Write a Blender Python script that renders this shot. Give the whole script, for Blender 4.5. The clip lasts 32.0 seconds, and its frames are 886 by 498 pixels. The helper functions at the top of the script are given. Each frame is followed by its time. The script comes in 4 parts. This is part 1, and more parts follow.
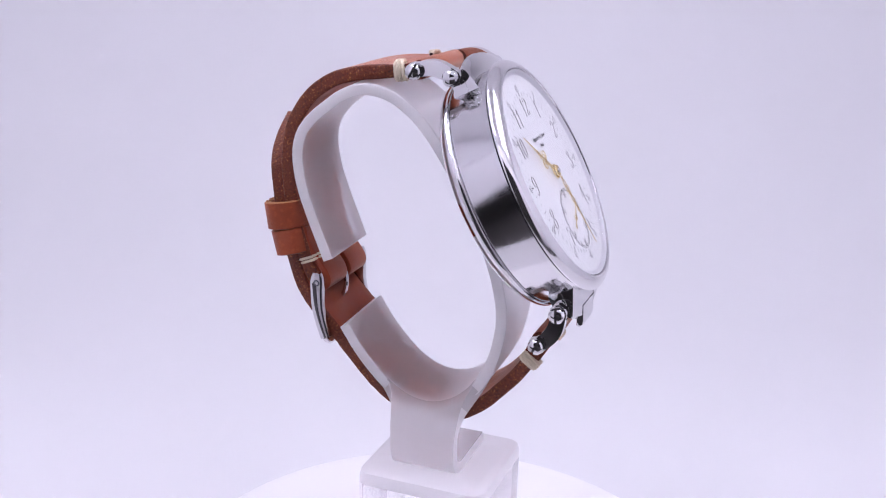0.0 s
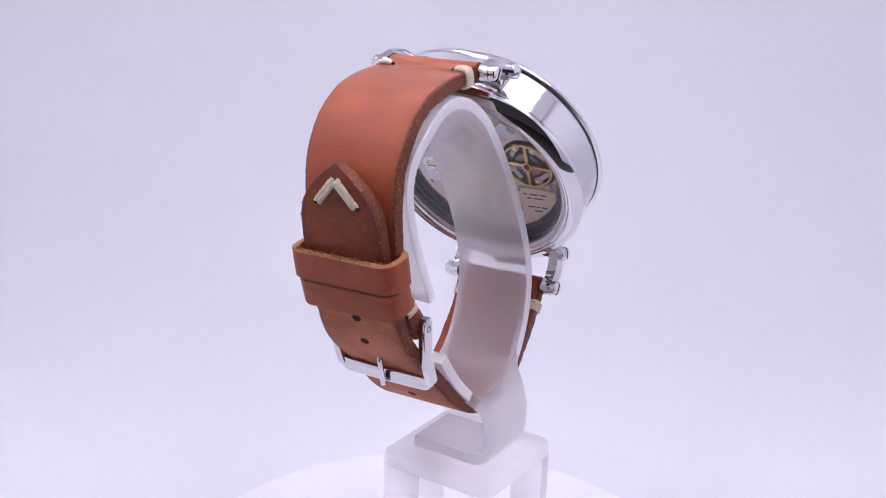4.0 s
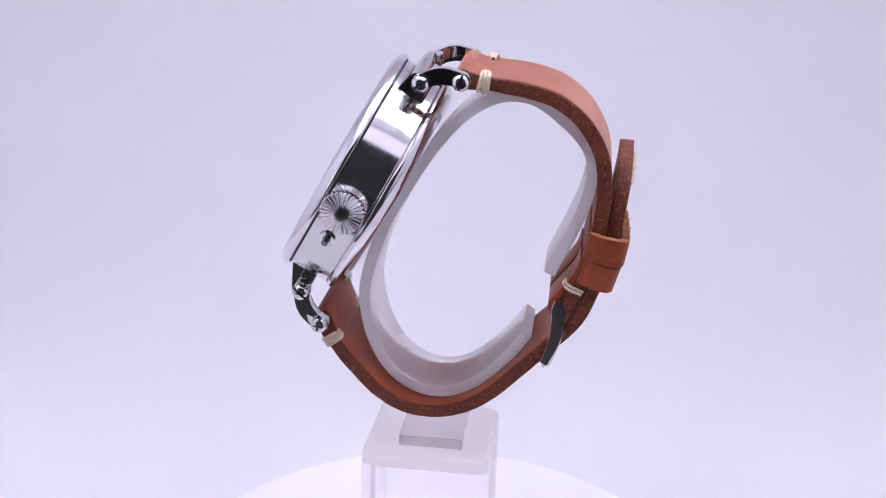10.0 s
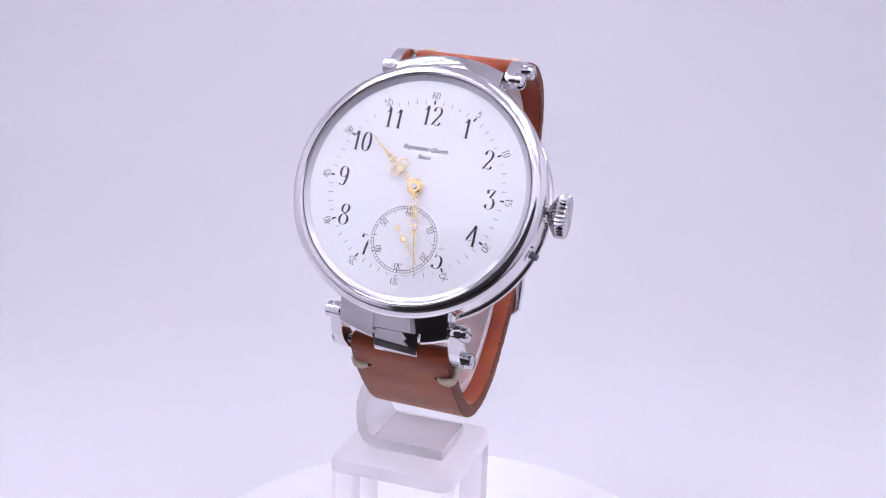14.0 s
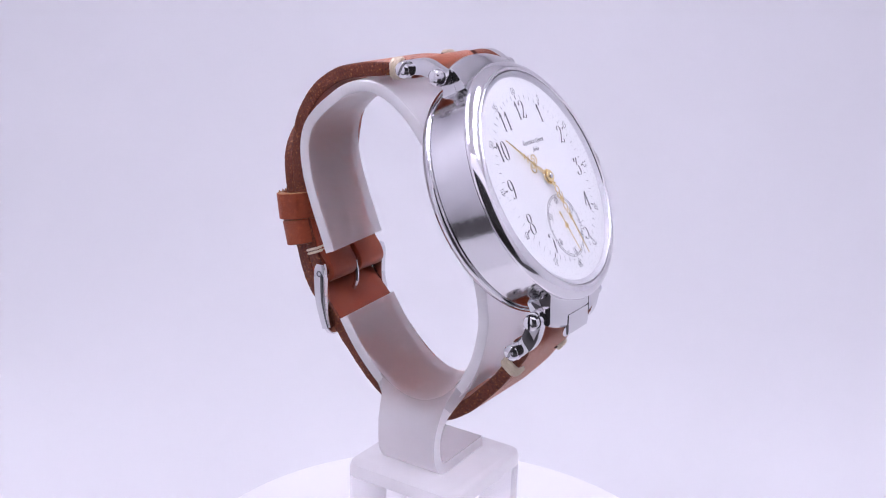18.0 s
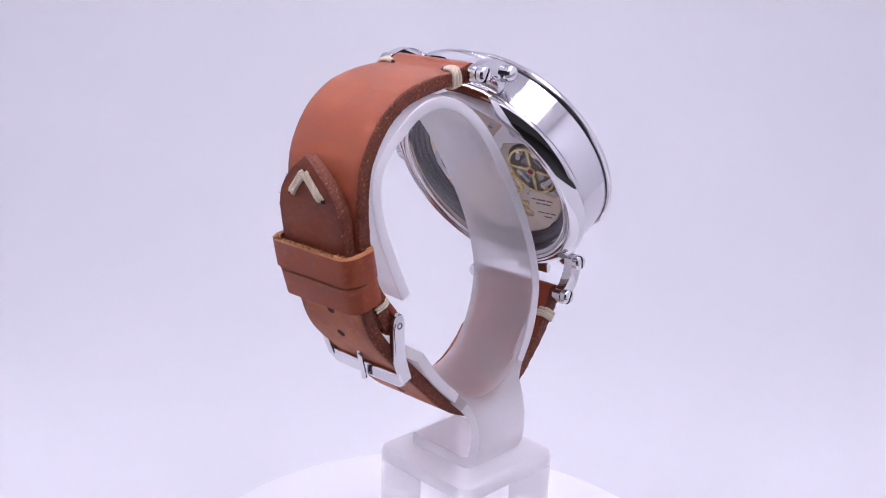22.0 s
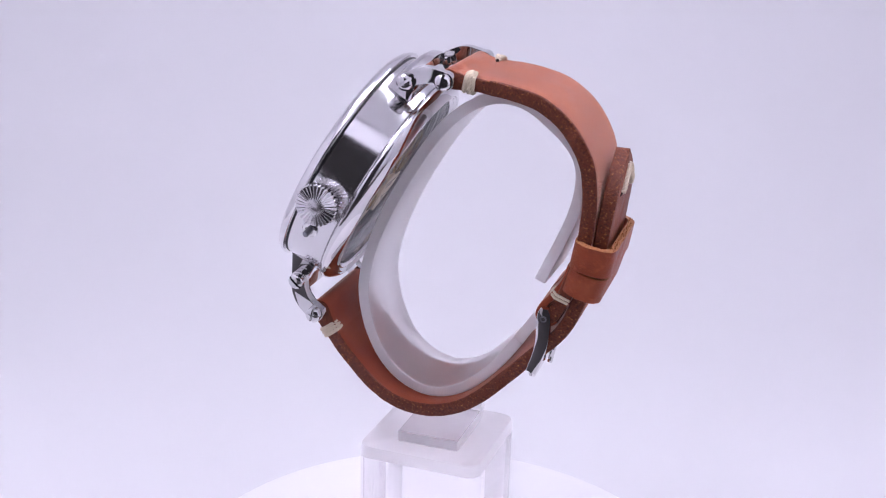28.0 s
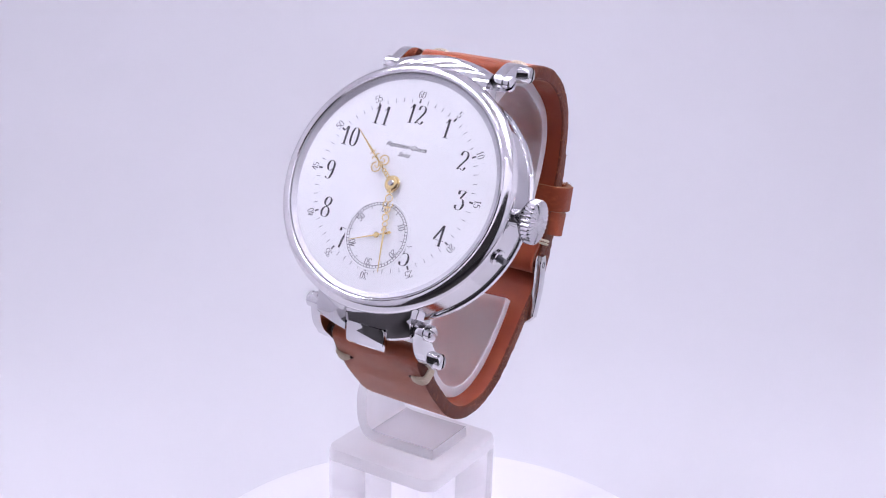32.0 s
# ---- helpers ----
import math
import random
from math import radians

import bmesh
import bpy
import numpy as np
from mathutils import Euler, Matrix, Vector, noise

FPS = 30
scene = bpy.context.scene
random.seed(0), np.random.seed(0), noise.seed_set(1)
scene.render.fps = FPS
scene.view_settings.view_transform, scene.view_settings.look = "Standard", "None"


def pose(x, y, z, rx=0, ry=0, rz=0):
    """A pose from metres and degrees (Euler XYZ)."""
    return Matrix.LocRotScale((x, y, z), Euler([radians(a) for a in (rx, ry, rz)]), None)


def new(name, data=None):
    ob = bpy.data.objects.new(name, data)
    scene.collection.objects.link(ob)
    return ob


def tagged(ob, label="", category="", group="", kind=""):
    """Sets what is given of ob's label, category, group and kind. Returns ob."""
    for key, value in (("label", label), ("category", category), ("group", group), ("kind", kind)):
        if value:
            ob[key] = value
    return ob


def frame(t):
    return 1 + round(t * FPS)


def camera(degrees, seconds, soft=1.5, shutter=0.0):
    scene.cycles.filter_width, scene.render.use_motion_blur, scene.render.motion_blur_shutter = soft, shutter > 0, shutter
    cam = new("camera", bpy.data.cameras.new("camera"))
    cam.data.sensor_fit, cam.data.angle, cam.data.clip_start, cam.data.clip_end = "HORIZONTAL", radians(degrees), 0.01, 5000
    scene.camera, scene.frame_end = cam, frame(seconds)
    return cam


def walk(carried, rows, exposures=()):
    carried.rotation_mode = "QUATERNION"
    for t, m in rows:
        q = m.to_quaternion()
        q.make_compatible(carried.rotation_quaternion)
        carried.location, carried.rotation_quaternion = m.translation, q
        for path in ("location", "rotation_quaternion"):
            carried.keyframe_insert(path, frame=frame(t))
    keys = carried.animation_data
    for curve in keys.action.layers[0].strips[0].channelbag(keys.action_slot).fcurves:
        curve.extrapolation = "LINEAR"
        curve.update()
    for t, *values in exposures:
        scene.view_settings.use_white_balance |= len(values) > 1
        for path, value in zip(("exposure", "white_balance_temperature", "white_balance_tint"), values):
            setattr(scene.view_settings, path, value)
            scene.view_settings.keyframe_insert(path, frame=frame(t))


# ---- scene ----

SECONDS = 32.0
TURN = 19.3275            # degrees a second at which the turntable goes round

# ---- camera: it stands still ----
cam = camera(41.0, SECONDS, soft=1.1)
EYE = pose(0, -0.26, 0.1725, 90 - 18.164, 0, 0.160) @ pose(0, 0, 0, 0, 0, 1.698)
walk(cam, [(0.0, EYE), (SECONDS, EYE)])

# ---- world and light: a white light box with strips of small lamps, before a dim room ----
world = bpy.data.worlds.new("dim_room")
scene.world = world
world.use_nodes = True
world.node_tree.nodes["Background"].inputs["Color"].default_value = (0.55, 0.5, 0.6, 1)
world.node_tree.nodes["Background"].inputs["Strength"].default_value = 0.07
LED_POWER = 110.0
scene.view_settings.exposure = 0.0

MM = 0.001
FLOOR_Z = -0.022


# ---- materials ----
def shader(name, color=(0.8, 0.8, 0.8), rough=0.5, metal=0.0, **more):
    m = bpy.data.materials.new(name)
    m.use_nodes = True
    p = m.node_tree.nodes["Principled BSDF"]
    p.inputs["Base Color"].default_value = (*color, 1)
    p.inputs["Roughness"].default_value = rough
    p.inputs["Metallic"].default_value = metal
    for key, value in more.items():
        p.inputs[key.replace("_", " ")].default_value = value
    return m


def node(m, kind, **values):
    n = m.node_tree.nodes.new(kind)
    for key, value in values.items():
        n.inputs[key.replace("_", " ")].default_value = value
    return n


def link(m, a, b):
    m.node_tree.links.new(a, b)


def grain(m, scale, detail=3.0, kind="ShaderNodeTexNoise"):
    """A noise in the object's own metres: its factor."""
    at = node(m, "ShaderNodeTexCoord")
    n = node(m, kind, Scale=scale)
    if kind == "ShaderNodeTexNoise":
        n.inputs["Detail"].default_value = detail
    link(m, at.outputs["Object"], n.inputs["Vector"])
    return n.outputs["Fac"] if kind == "ShaderNodeTexNoise" else n.outputs["Distance"]


def ramp(m, fac, stops):
    r = node(m, "ShaderNodeValToRGB")
    while len(r.color_ramp.elements) < len(stops):
        r.color_ramp.elements.new(0.5)
    for e, (at, c) in zip(r.color_ramp.elements, stops):
        e.position, e.color = at, (*c, 1)
    link(m, fac, r.inputs["Fac"])
    return r.outputs["Color"]


def bump(m, fac, strength, distance):
    b = node(m, "ShaderNodeBump", Strength=strength, Distance=distance)
    link(m, fac, b.inputs["Height"])
    p = m.node_tree.nodes["Principled BSDF"]
    old = p.inputs["Normal"].links
    if old:
        link(m, old[0].from_socket, b.inputs["Normal"])
    link(m, b.outputs["Normal"], p.inputs["Normal"])


def paint(m, color):
    link(m, color, m.node_tree.nodes["Principled BSDF"].inputs["Base Color"])


def spread(m, fac, low, high, socket="Roughness"):
    r = node(m, "ShaderNodeMapRange", To_Min=low, To_Max=high, From_Min=0.3, From_Max=0.7)
    link(m, fac, r.inputs["Value"])
    link(m, r.outputs["Result"], m.node_tree.nodes["Principled BSDF"].inputs[socket])


def leather(name, dark, mid, light, pebble=0.35, rough=0.48, gloss=0.5, scratch=0.0, burn=0.0, slant_sheen=0.0):
    m = shader(name, mid, rough)
    paint(m, ramp(m, grain(m, 130, 6), [(0.28, dark), (0.5, mid), (0.74, light)]))
    spread(m, grain(m, 260, 4), rough - 0.08, rough + 0.12)
    if scratch:                                        # pale scuffs in two slanting directions
        tone = m.node_tree.nodes["Principled BSDF"].inputs["Base Color"].links[0].from_socket
        for turn in (0.7, -0.5):
            at = node(m, "ShaderNodeTexCoord")
            way = node(m, "ShaderNodeMapping", Rotation=(0.2, 0.3, turn), Scale=(420, 1000, 700))
            link(m, at.outputs["Object"], way.inputs["Vector"])
            line = node(m, "ShaderNodeTexNoise", Scale=1.0, Detail=3)
            link(m, way.outputs["Vector"], line.inputs["Vector"])
            how = node(m, "ShaderNodeMapRange", From_Min=0.55, From_Max=0.75, To_Max=scratch)
            link(m, line.outputs["Fac"], how.inputs["Value"])
            mix = m.node_tree.nodes.new("ShaderNodeMix")
            mix.data_type = "RGBA"
            link(m, how.outputs["Result"], mix.inputs[0])
            link(m, tone, mix.inputs[6])
            mix.inputs[7].default_value = (*[min(1, c * 1.6) for c in light], 1)
            tone = mix.outputs[2]
        paint(m, tone)
    if burn:                                           # burnished darker towards the cut edges
        tone = m.node_tree.nodes["Principled BSDF"].inputs["Base Color"].links[0].from_socket
        rim = m.node_tree.nodes.new("ShaderNodeAttribute")
        rim.attribute_name = "burnish"
        sum_ = m.node_tree.nodes.new("ShaderNodeMath")
        sum_.operation = "ADD"
        link(m, rim.outputs["Fac"], sum_.inputs[0])
        link(m, grain(m, 700, 3), sum_.inputs[1])
        how = node(m, "ShaderNodeMapRange", From_Min=0.75, From_Max=1.5, To_Max=burn)
        link(m, sum_.outputs[0], how.inputs["Value"])
        mix = m.node_tree.nodes.new("ShaderNodeMix")
        mix.data_type = "RGBA"
        link(m, how.outputs["Result"], mix.inputs[0])
        link(m, tone, mix.inputs[6])
        mix.inputs[7].default_value = (0.11, 0.020, 0.010, 1)
        paint(m, mix.outputs[2])
    bump(m, grain(m, 4500, 2), pebble * 0.8, 0.00025)
    at = node(m, "ShaderNodeTexCoord")
    stretch = node(m, "ShaderNodeMapping", Scale=(0.55, 1.5, 1.5))
    link(m, at.outputs["Object"], stretch.inputs["Vector"])
    crease = node(m, "ShaderNodeTexNoise", Scale=3600, Detail=3)
    link(m, stretch.outputs["Vector"], crease.inputs["Vector"])
    bump(m, crease.outputs["Fac"], pebble, 0.0003)
    p = m.node_tree.nodes["Principled BSDF"]
    p.inputs["Specular IOR Level"].default_value = gloss
    p.inputs["Sheen Weight"].default_value = slant_sheen       # warm sheen at a slant, making up for weak light from above
    p.inputs["Sheen Roughness"].default_value = 0.4
    p.inputs["Sheen Tint"].default_value = (1.0, 0.70, 0.56, 1)
    return m


def leather_edge(name, dark, mid, fleck):
    m = shader(name, mid, 0.55, Specular_IOR_Level=0.35)
    paint(m, ramp(m, grain(m, 2100, 3), [(0.3, dark), (0.5, mid), (0.6, mid), (0.75, fleck)]))
    bump(m, grain(m, 2100, 3), 0.8, 0.0004)
    return m


def thin_glass(name, tint=(1, 1, 1), steepest=0.85):
    m = bpy.data.materials.new(name)
    m.use_nodes = True
    tree = m.node_tree
    out = tree.nodes["Material Output"]
    clear = node(m, "ShaderNodeBsdfTransparent", Color=(*tint, 1))
    gloss = node(m, "ShaderNodeBsdfGlossy", Roughness=0.02)
    mix = node(m, "ShaderNodeMixShader")
    facing = node(m, "ShaderNodeLayerWeight", Blend=0.5).outputs["Facing"]
    steep = m.node_tree.nodes.new("ShaderNodeMath")
    steep.operation = "POWER"
    steep.inputs[1].default_value = 5.0
    link(m, facing, steep.inputs[0])
    rise = node(m, "ShaderNodeMapRange", To_Min=0.035, To_Max=steepest)
    link(m, steep.outputs[0], rise.inputs["Value"])
    link(m, rise.outputs["Result"], mix.inputs["Fac"])
    link(m, clear.outputs[0], mix.inputs[1])
    link(m, gloss.outputs[0], mix.inputs[2])
    link(m, mix.outputs[0], out.inputs["Surface"])
    return m


STEEL = shader("polished_steel", (0.68, 0.67, 0.68), 0.04, 1.0)
spread(STEEL, grain(STEEL, 420, 4), 0.004, 0.025)
bump(STEEL, grain(STEEL, 120, 2), 0.02, 0.0003)
BEZEL = shader("worn_polished_steel", (0.74, 0.725, 0.735), 0.1, 1.0)
spread(BEZEL, grain(BEZEL, 700, 4), 0.07, 0.15)
bump(BEZEL, grain(BEZEL, 150, 3), 0.05, 0.0003)
SATIN = shader("turned_steel", (0.66, 0.65, 0.665), 0.13, 1.0)
spread(SATIN, grain(SATIN, 900, 4), 0.08, 0.15)
bump(SATIN, grain(SATIN, 150, 3), 0.06, 0.0003)
BRUSHED = shader("satin_steel", (0.72, 0.71, 0.71), 0.24, 1.0)
bump(BRUSHED, grain(BRUSHED, 1500, 2), 0.08, 0.0001)
REHAUT = shader("matt_grey_ring", (0.58, 0.57, 0.60), 0.45, 0.55)
bump(REHAUT, grain(REHAUT, 1500, 2), 0.06, 0.0001)
GROOVE = shader("dark_joint", (0.02, 0.02, 0.022), 0.6)
INSIDE = shader("dark_inner_steel", (0.19, 0.19, 0.21), 0.28, 1.0)
ENAMEL = shader("white_enamel", (0.86, 0.86, 0.87), 0.22, Coat_Weight=0.3)
SUNK = shader("sunk_enamel", (0.86, 0.86, 0.87), 0.24)
INK = shader("black_print", (0.012, 0.012, 0.016), 0.45)
GREY_INK = shader("fine_print", (0.025, 0.025, 0.035), 0.5)
GOLD = shader("gilt_metal", (0.90, 0.70, 0.34), 0.2, 1.0)
WHEEL = shader("grained_steel", (0.64, 0.63, 0.67), 0.3, 0.4)
bump(WHEEL, grain(WHEEL, 2500, 2), 0.1, 0.00005)
KNURL = shader("fluted_steel", (0.58, 0.57, 0.585), 0.16, 1.0)
BRASS = shader("brass_wheel", (0.72, 0.56, 0.25), 0.25, 1.0)
PLATE = shader("champagne_plate", (0.95, 0.83, 0.68), 0.38, 0.05)
spread(PLATE, grain(PLATE, 2500, 2), 0.3, 0.48)
bump(PLATE, grain(PLATE, 4000, 2), 0.15, 0.00005)
RUBY = shader("jewel", (0.35, 0.03, 0.06), 0.1)
OUTER = leather("cognac_leather", (0.235, 0.035, 0.005), (0.30, 0.048, 0.007), (0.36, 0.070, 0.012), 0.5, 0.42, 0.38, burn=0.32, slant_sheen=0.8)
INNER = leather("inner_leather", (0.22, 0.033, 0.011), (0.28, 0.045, 0.014), (0.34, 0.066, 0.020), 0.15, 0.5, 0.35, slant_sheen=0.45)
TAIL = leather("worn_leather", (0.125, 0.022, 0.008), (0.18, 0.036, 0.012), (0.245, 0.06, 0.02), 0.35, 0.5, 0.3, 0.3, 0.75)
SUEDE = leather("tan_leather", (0.28, 0.070, 0.026), (0.36, 0.098, 0.038), (0.44, 0.14, 0.056), 0.35, 0.55, 0.3, 0.25, 0.4)
EDGE = leather_edge("burnished_edge", (0.065, 0.013, 0.007), (0.145, 0.030, 0.011), (0.46, 0.18, 0.055))
THREAD = shader("waxed_thread", (0.68, 0.58, 0.44), 0.7)
bump(THREAD, grain(THREAD, 3000, 2), 0.5, 0.0002)
# near-black colour in place of the shade inside holes
HOLE_SHADE = shader("hole_shade", (0.03, 0.012, 0.008), 0.9)
CRYSTAL = thin_glass("crystal_glass", steepest=0.3)


def frosted(name, clear, forward, tint, gloss=0.35, blur=0.0):
    """Sanded acrylic: a little light goes straight through, the rest is scattered forwards and back."""
    m = bpy.data.materials.new(name)
    m.use_nodes = True
    m.node_tree.nodes.remove(m.node_tree.nodes["Principled BSDF"])
    tone = ramp(m, grain(m, 160, 4), [(0.3, [c * 0.97 for c in tint]), (0.7, tint)])
    open_ = node(m, "ShaderNodeBsdfTransparent", Color=(0.99, 0.985, 0.99, 1))
    blurred = node(m, "ShaderNodeBsdfRefraction", Color=(0.99, 0.985, 0.99, 1), Roughness=0.38, IOR=1.06)
    straight = node(m, "ShaderNodeMixShader", Fac=blur)
    link(m, open_.outputs[0], straight.inputs[1])
    link(m, blurred.outputs[0], straight.inputs[2])
    back = node(m, "ShaderNodeBsdfDiffuse")
    on = node(m, "ShaderNodeBsdfTranslucent")
    link(m, tone, back.inputs["Color"])
    link(m, tone, on.inputs["Color"])
    sheen = node(m, "ShaderNodeBsdfGlossy", Color=(1, 1, 1, 1), Roughness=gloss)
    both = node(m, "ShaderNodeMixShader", Fac=forward)
    link(m, back.outputs[0], both.inputs[1])
    link(m, on.outputs[0], both.inputs[2])
    body = node(m, "ShaderNodeMixShader", Fac=clear)
    link(m, both.outputs[0], body.inputs[1])
    link(m, straight.outputs[0], body.inputs[2])
    rub = node(m, "ShaderNodeBump", Strength=0.15, Distance=0.0002)
    link(m, grain(m, 1800, 2), rub.inputs["Height"])
    link(m, rub.outputs["Normal"], sheen.inputs["Normal"])
    full = node(m, "ShaderNodeMixShader")
    steep = node(m, "ShaderNodeMath")
    steep.operation = "POWER"
    steep.inputs[1].default_value = 4.0
    link(m, node(m, "ShaderNodeLayerWeight", Blend=0.5).outputs["Facing"], steep.inputs[0])
    rise = node(m, "ShaderNodeMapRange", To_Min=0.035, To_Max=0.6)
    link(m, steep.outputs[0], rise.inputs["Value"])
    link(m, rise.outputs["Result"], full.inputs["Fac"])
    link(m, body.outputs[0], full.inputs[1])
    link(m, sheen.outputs[0], full.inputs[2])
    link(m, full.outputs[0], m.node_tree.nodes["Material Output"].inputs["Surface"])
    return m


FROST = frosted("frosted_acrylic", 0.72, 0.42, (1.0, 0.965, 0.97), blur=0.97)
SAWN = frosted("sawn_acrylic_edge", 0.12, 0.3, (0.99, 0.975, 0.98), 0.4)
CLEAR = thin_glass("clear_acrylic", (0.985, 0.975, 0.985))
_thin = CLEAR.node_tree.nodes["Material Output"].inputs["Surface"].links[0].from_socket
_bent = node(CLEAR, "ShaderNodeBsdfGlass", Color=(0.99, 0.985, 0.99, 1), Roughness=0.01, IOR=1.4)
_sum = node(CLEAR, "ShaderNodeMixShader", Fac=0.6)
link(CLEAR, _thin, _sum.inputs[1])
link(CLEAR, _bent.outputs[0], _sum.inputs[2])
link(CLEAR, _sum.outputs[0], CLEAR.node_tree.nodes["Material Output"].inputs["Surface"])
FROST_STEM = frosted("frosted_acrylic_stem", 0.35, 0.8, (1.0, 0.985, 0.99))
FOOT = frosted("clear_matt_foot", 0.75, 0.7, (1.0, 0.985, 0.99))
BOND = frosted("bonded_joint", 0.92, 0.7, (1.0, 0.985, 0.99))
FROST_TOP = frosted("matt_acrylic_top", 0.45, 0.5, (0.985, 0.96, 0.965))
TABLE = shader("white_turntable", (0.90, 0.885, 0.895), 0.5, Specular_IOR_Level=0.3)
spread(TABLE, grain(TABLE, 20, 3), 0.48, 0.56)
PAPER = shader("white_backdrop", (0.74, 0.73, 0.75), 0.7)
spread(PAPER, grain(PAPER, 8, 3), 0.6, 0.85)
bump(PAPER, grain(PAPER, 25, 3), 0.03, 0.003)
WALL = shader("white_foam_board", (0.78, 0.77, 0.80), 0.6)
bump(WALL, grain(WALL, 40, 3), 0.05, 0.002)
GLOSS_WHITE = shader("white_reflector", (0.94, 0.93, 0.95), 0.5)
bump(GLOSS_WHITE, grain(GLOSS_WHITE, 40, 3), 0.05, 0.002)
BOARD = shader("lamp_board", (0.9, 0.9, 0.9), 0.4)
LED = bpy.data.materials.new("led_chip")
LED.use_nodes = True
LED.node_tree.nodes.remove(LED.node_tree.nodes["Principled BSDF"])
_glow = node(LED, "ShaderNodeEmission", Color=(0.83, 0.807, 0.985, 1), Strength=LED_POWER)
link(LED, _glow.outputs[0], LED.node_tree.nodes["Material Output"].inputs["Surface"])


SPOT = LED.copy()
SPOT.name = "lamp_glow"
SPOT.node_tree.nodes["Emission"].inputs["Strength"].default_value = 90.0


# ---- making meshes, in millimetres ----
def part(name, bm, material, parent=None, label="", at=None, sharp=35):
    """Links a bmesh in millimetres as one mesh object under a thing or part, at a pose."""
    bmesh.ops.recalc_face_normals(bm, faces=bm.faces[:])
    me = bpy.data.meshes.new(name)
    bm.to_mesh(me)
    bm.free()
    me.transform(Matrix.Scale(MM, 4))
    for one in material if isinstance(material, (list, tuple)) else [material]:
        me.materials.append(one)
    me.polygons.foreach_set("use_smooth", [True] * len(me.polygons))
    me.set_sharp_from_angle(angle=radians(sharp))
    ob = new(name, me)
    if parent:
        ob.parent = parent
    if at:
        ob.matrix_basis = at
    return tagged(ob, label)


def spline(points, count):
    """Points evenly along a smooth curve through the given ones (any dimension)."""
    p = np.array(points, float)
    p = np.vstack([2 * p[0] - p[1], p, 2 * p[-1] - p[-2]])
    fine = []
    for k in range(1, len(p) - 2):
        a, b, c, d = p[k - 1], p[k], p[k + 1], p[k + 2]
        for s in np.linspace(0, 1, 16, endpoint=False):
            fine.append(0.5 * (2 * b + (c - a) * s + (2 * a - 5 * b + 4 * c - d) * s ** 2 + (3 * b - a - 3 * c + d) * s ** 3))
    fine = np.array(fine + [p[-2]])
    run = np.r_[0, np.cumsum(np.linalg.norm(np.diff(fine, axis=0), axis=1))]
    at = np.linspace(0, run[-1], count)
    return np.stack([np.interp(at, run, fine[:, k]) for k in range(p.shape[1])], 1), at


def loft(bm, rings, closed_ring=True, caps=True, loop=False, index=None):
    """Skins a row of rings of points. index(j): the material of the strip after the ring's point j."""
    rows = [[bm.verts.new(v) for v in ring] for ring in rings]
    n = len(rows[0])
    pairs = list(zip(rows, rows[1:])) + ([(rows[-1], rows[0])] if loop else [])
    for a, b in pairs:
        for j in range(n if closed_ring else n - 1):
            f = bm.faces.new((a[j], a[(j + 1) % n], b[(j + 1) % n], b[j]))
            if index:
                f.material_index = index(j)
    if caps and closed_ring and not loop:
        for row in (rows[0], rows[-1]):
            f = bm.faces.new(row)
            if index:
                f.material_index = index(-1)
    return rows


def lathe(bm, profile, seg=96, start=0.0, sweep=360.0, closed=True, center=(0, 0)):
    """Turns a profile of (radius, height) round the n axis."""
    full = sweep >= 360
    rings = []
    for k in range(seg if full else seg + 1):
        a = radians(start + sweep * k / seg)
        rings.append([(center[0] + r * math.cos(a), center[1] + r * math.sin(a), z) for r, z in profile])
    loft(bm, rings, closed_ring=closed, caps=not full, loop=full)
    return bm


def disc(bm, r, z0, z1, seg=64, center=(0, 0), soft=0.0):
    prof = [(r - soft, z1), (r, z1 - soft), (r, z0)] if soft else [(r, z1), (r, z0)]
    rings = [[(center[0] + q * math.cos(2 * math.pi * k / seg), center[1] + q * math.sin(2 * math.pi * k / seg), z) for k in range(seg)] for q, z in prof]
    loft(bm, rings)
    return bm


def tube(bm, points, radius, sides=10, count=None, flat=1.0):
    """A round rod along a smooth path of 3D points; radius may be a function of 0..1."""
    p, at = spline(points, count or 4 * len(points))
    rings, last = [], None
    for k in range(len(p)):
        d = Vector(p[min(k + 1, len(p) - 1)] - p[max(k - 1, 0)]).normalized()
        if last is None:
            last = d.orthogonal().normalized()
        x = (last - d * last.dot(d)).normalized()
        y = d.cross(x)
        last = x
        r = radius(at[k] / at[-1]) if callable(radius) else radius
        rings.append([Vector(p[k]) + r * (math.cos(2 * math.pi * j / sides) * x + flat * math.sin(2 * math.pi * j / sides) * y) for j in range(sides)])
    loft(bm, rings)
    return bm


def prism(bm, outline, low, high, axis=2, bevel=0.0):
    """An outline of 2D points drawn out along an axis (0: points are (u, n); 2: points are (e, u))."""
    def put(q, h):
        return (h, q[0], q[1]) if axis == 0 else (q[0], q[1], h)
    before = set(bm.verts)
    loft(bm, [[put(q, low) for q in outline], [put(q, high) for q in outline]])
    if bevel:
        mine = [v for v in bm.verts if v not in before]
        ends = [e for e in {e for v in mine for e in v.link_edges} if abs(e.verts[0].co[axis] - e.verts[1].co[axis]) < 1e-6]
        bmesh.ops.bevel(bm, geom=ends, offset=bevel, segments=2, affect="EDGES", profile=0.6)
    return bm


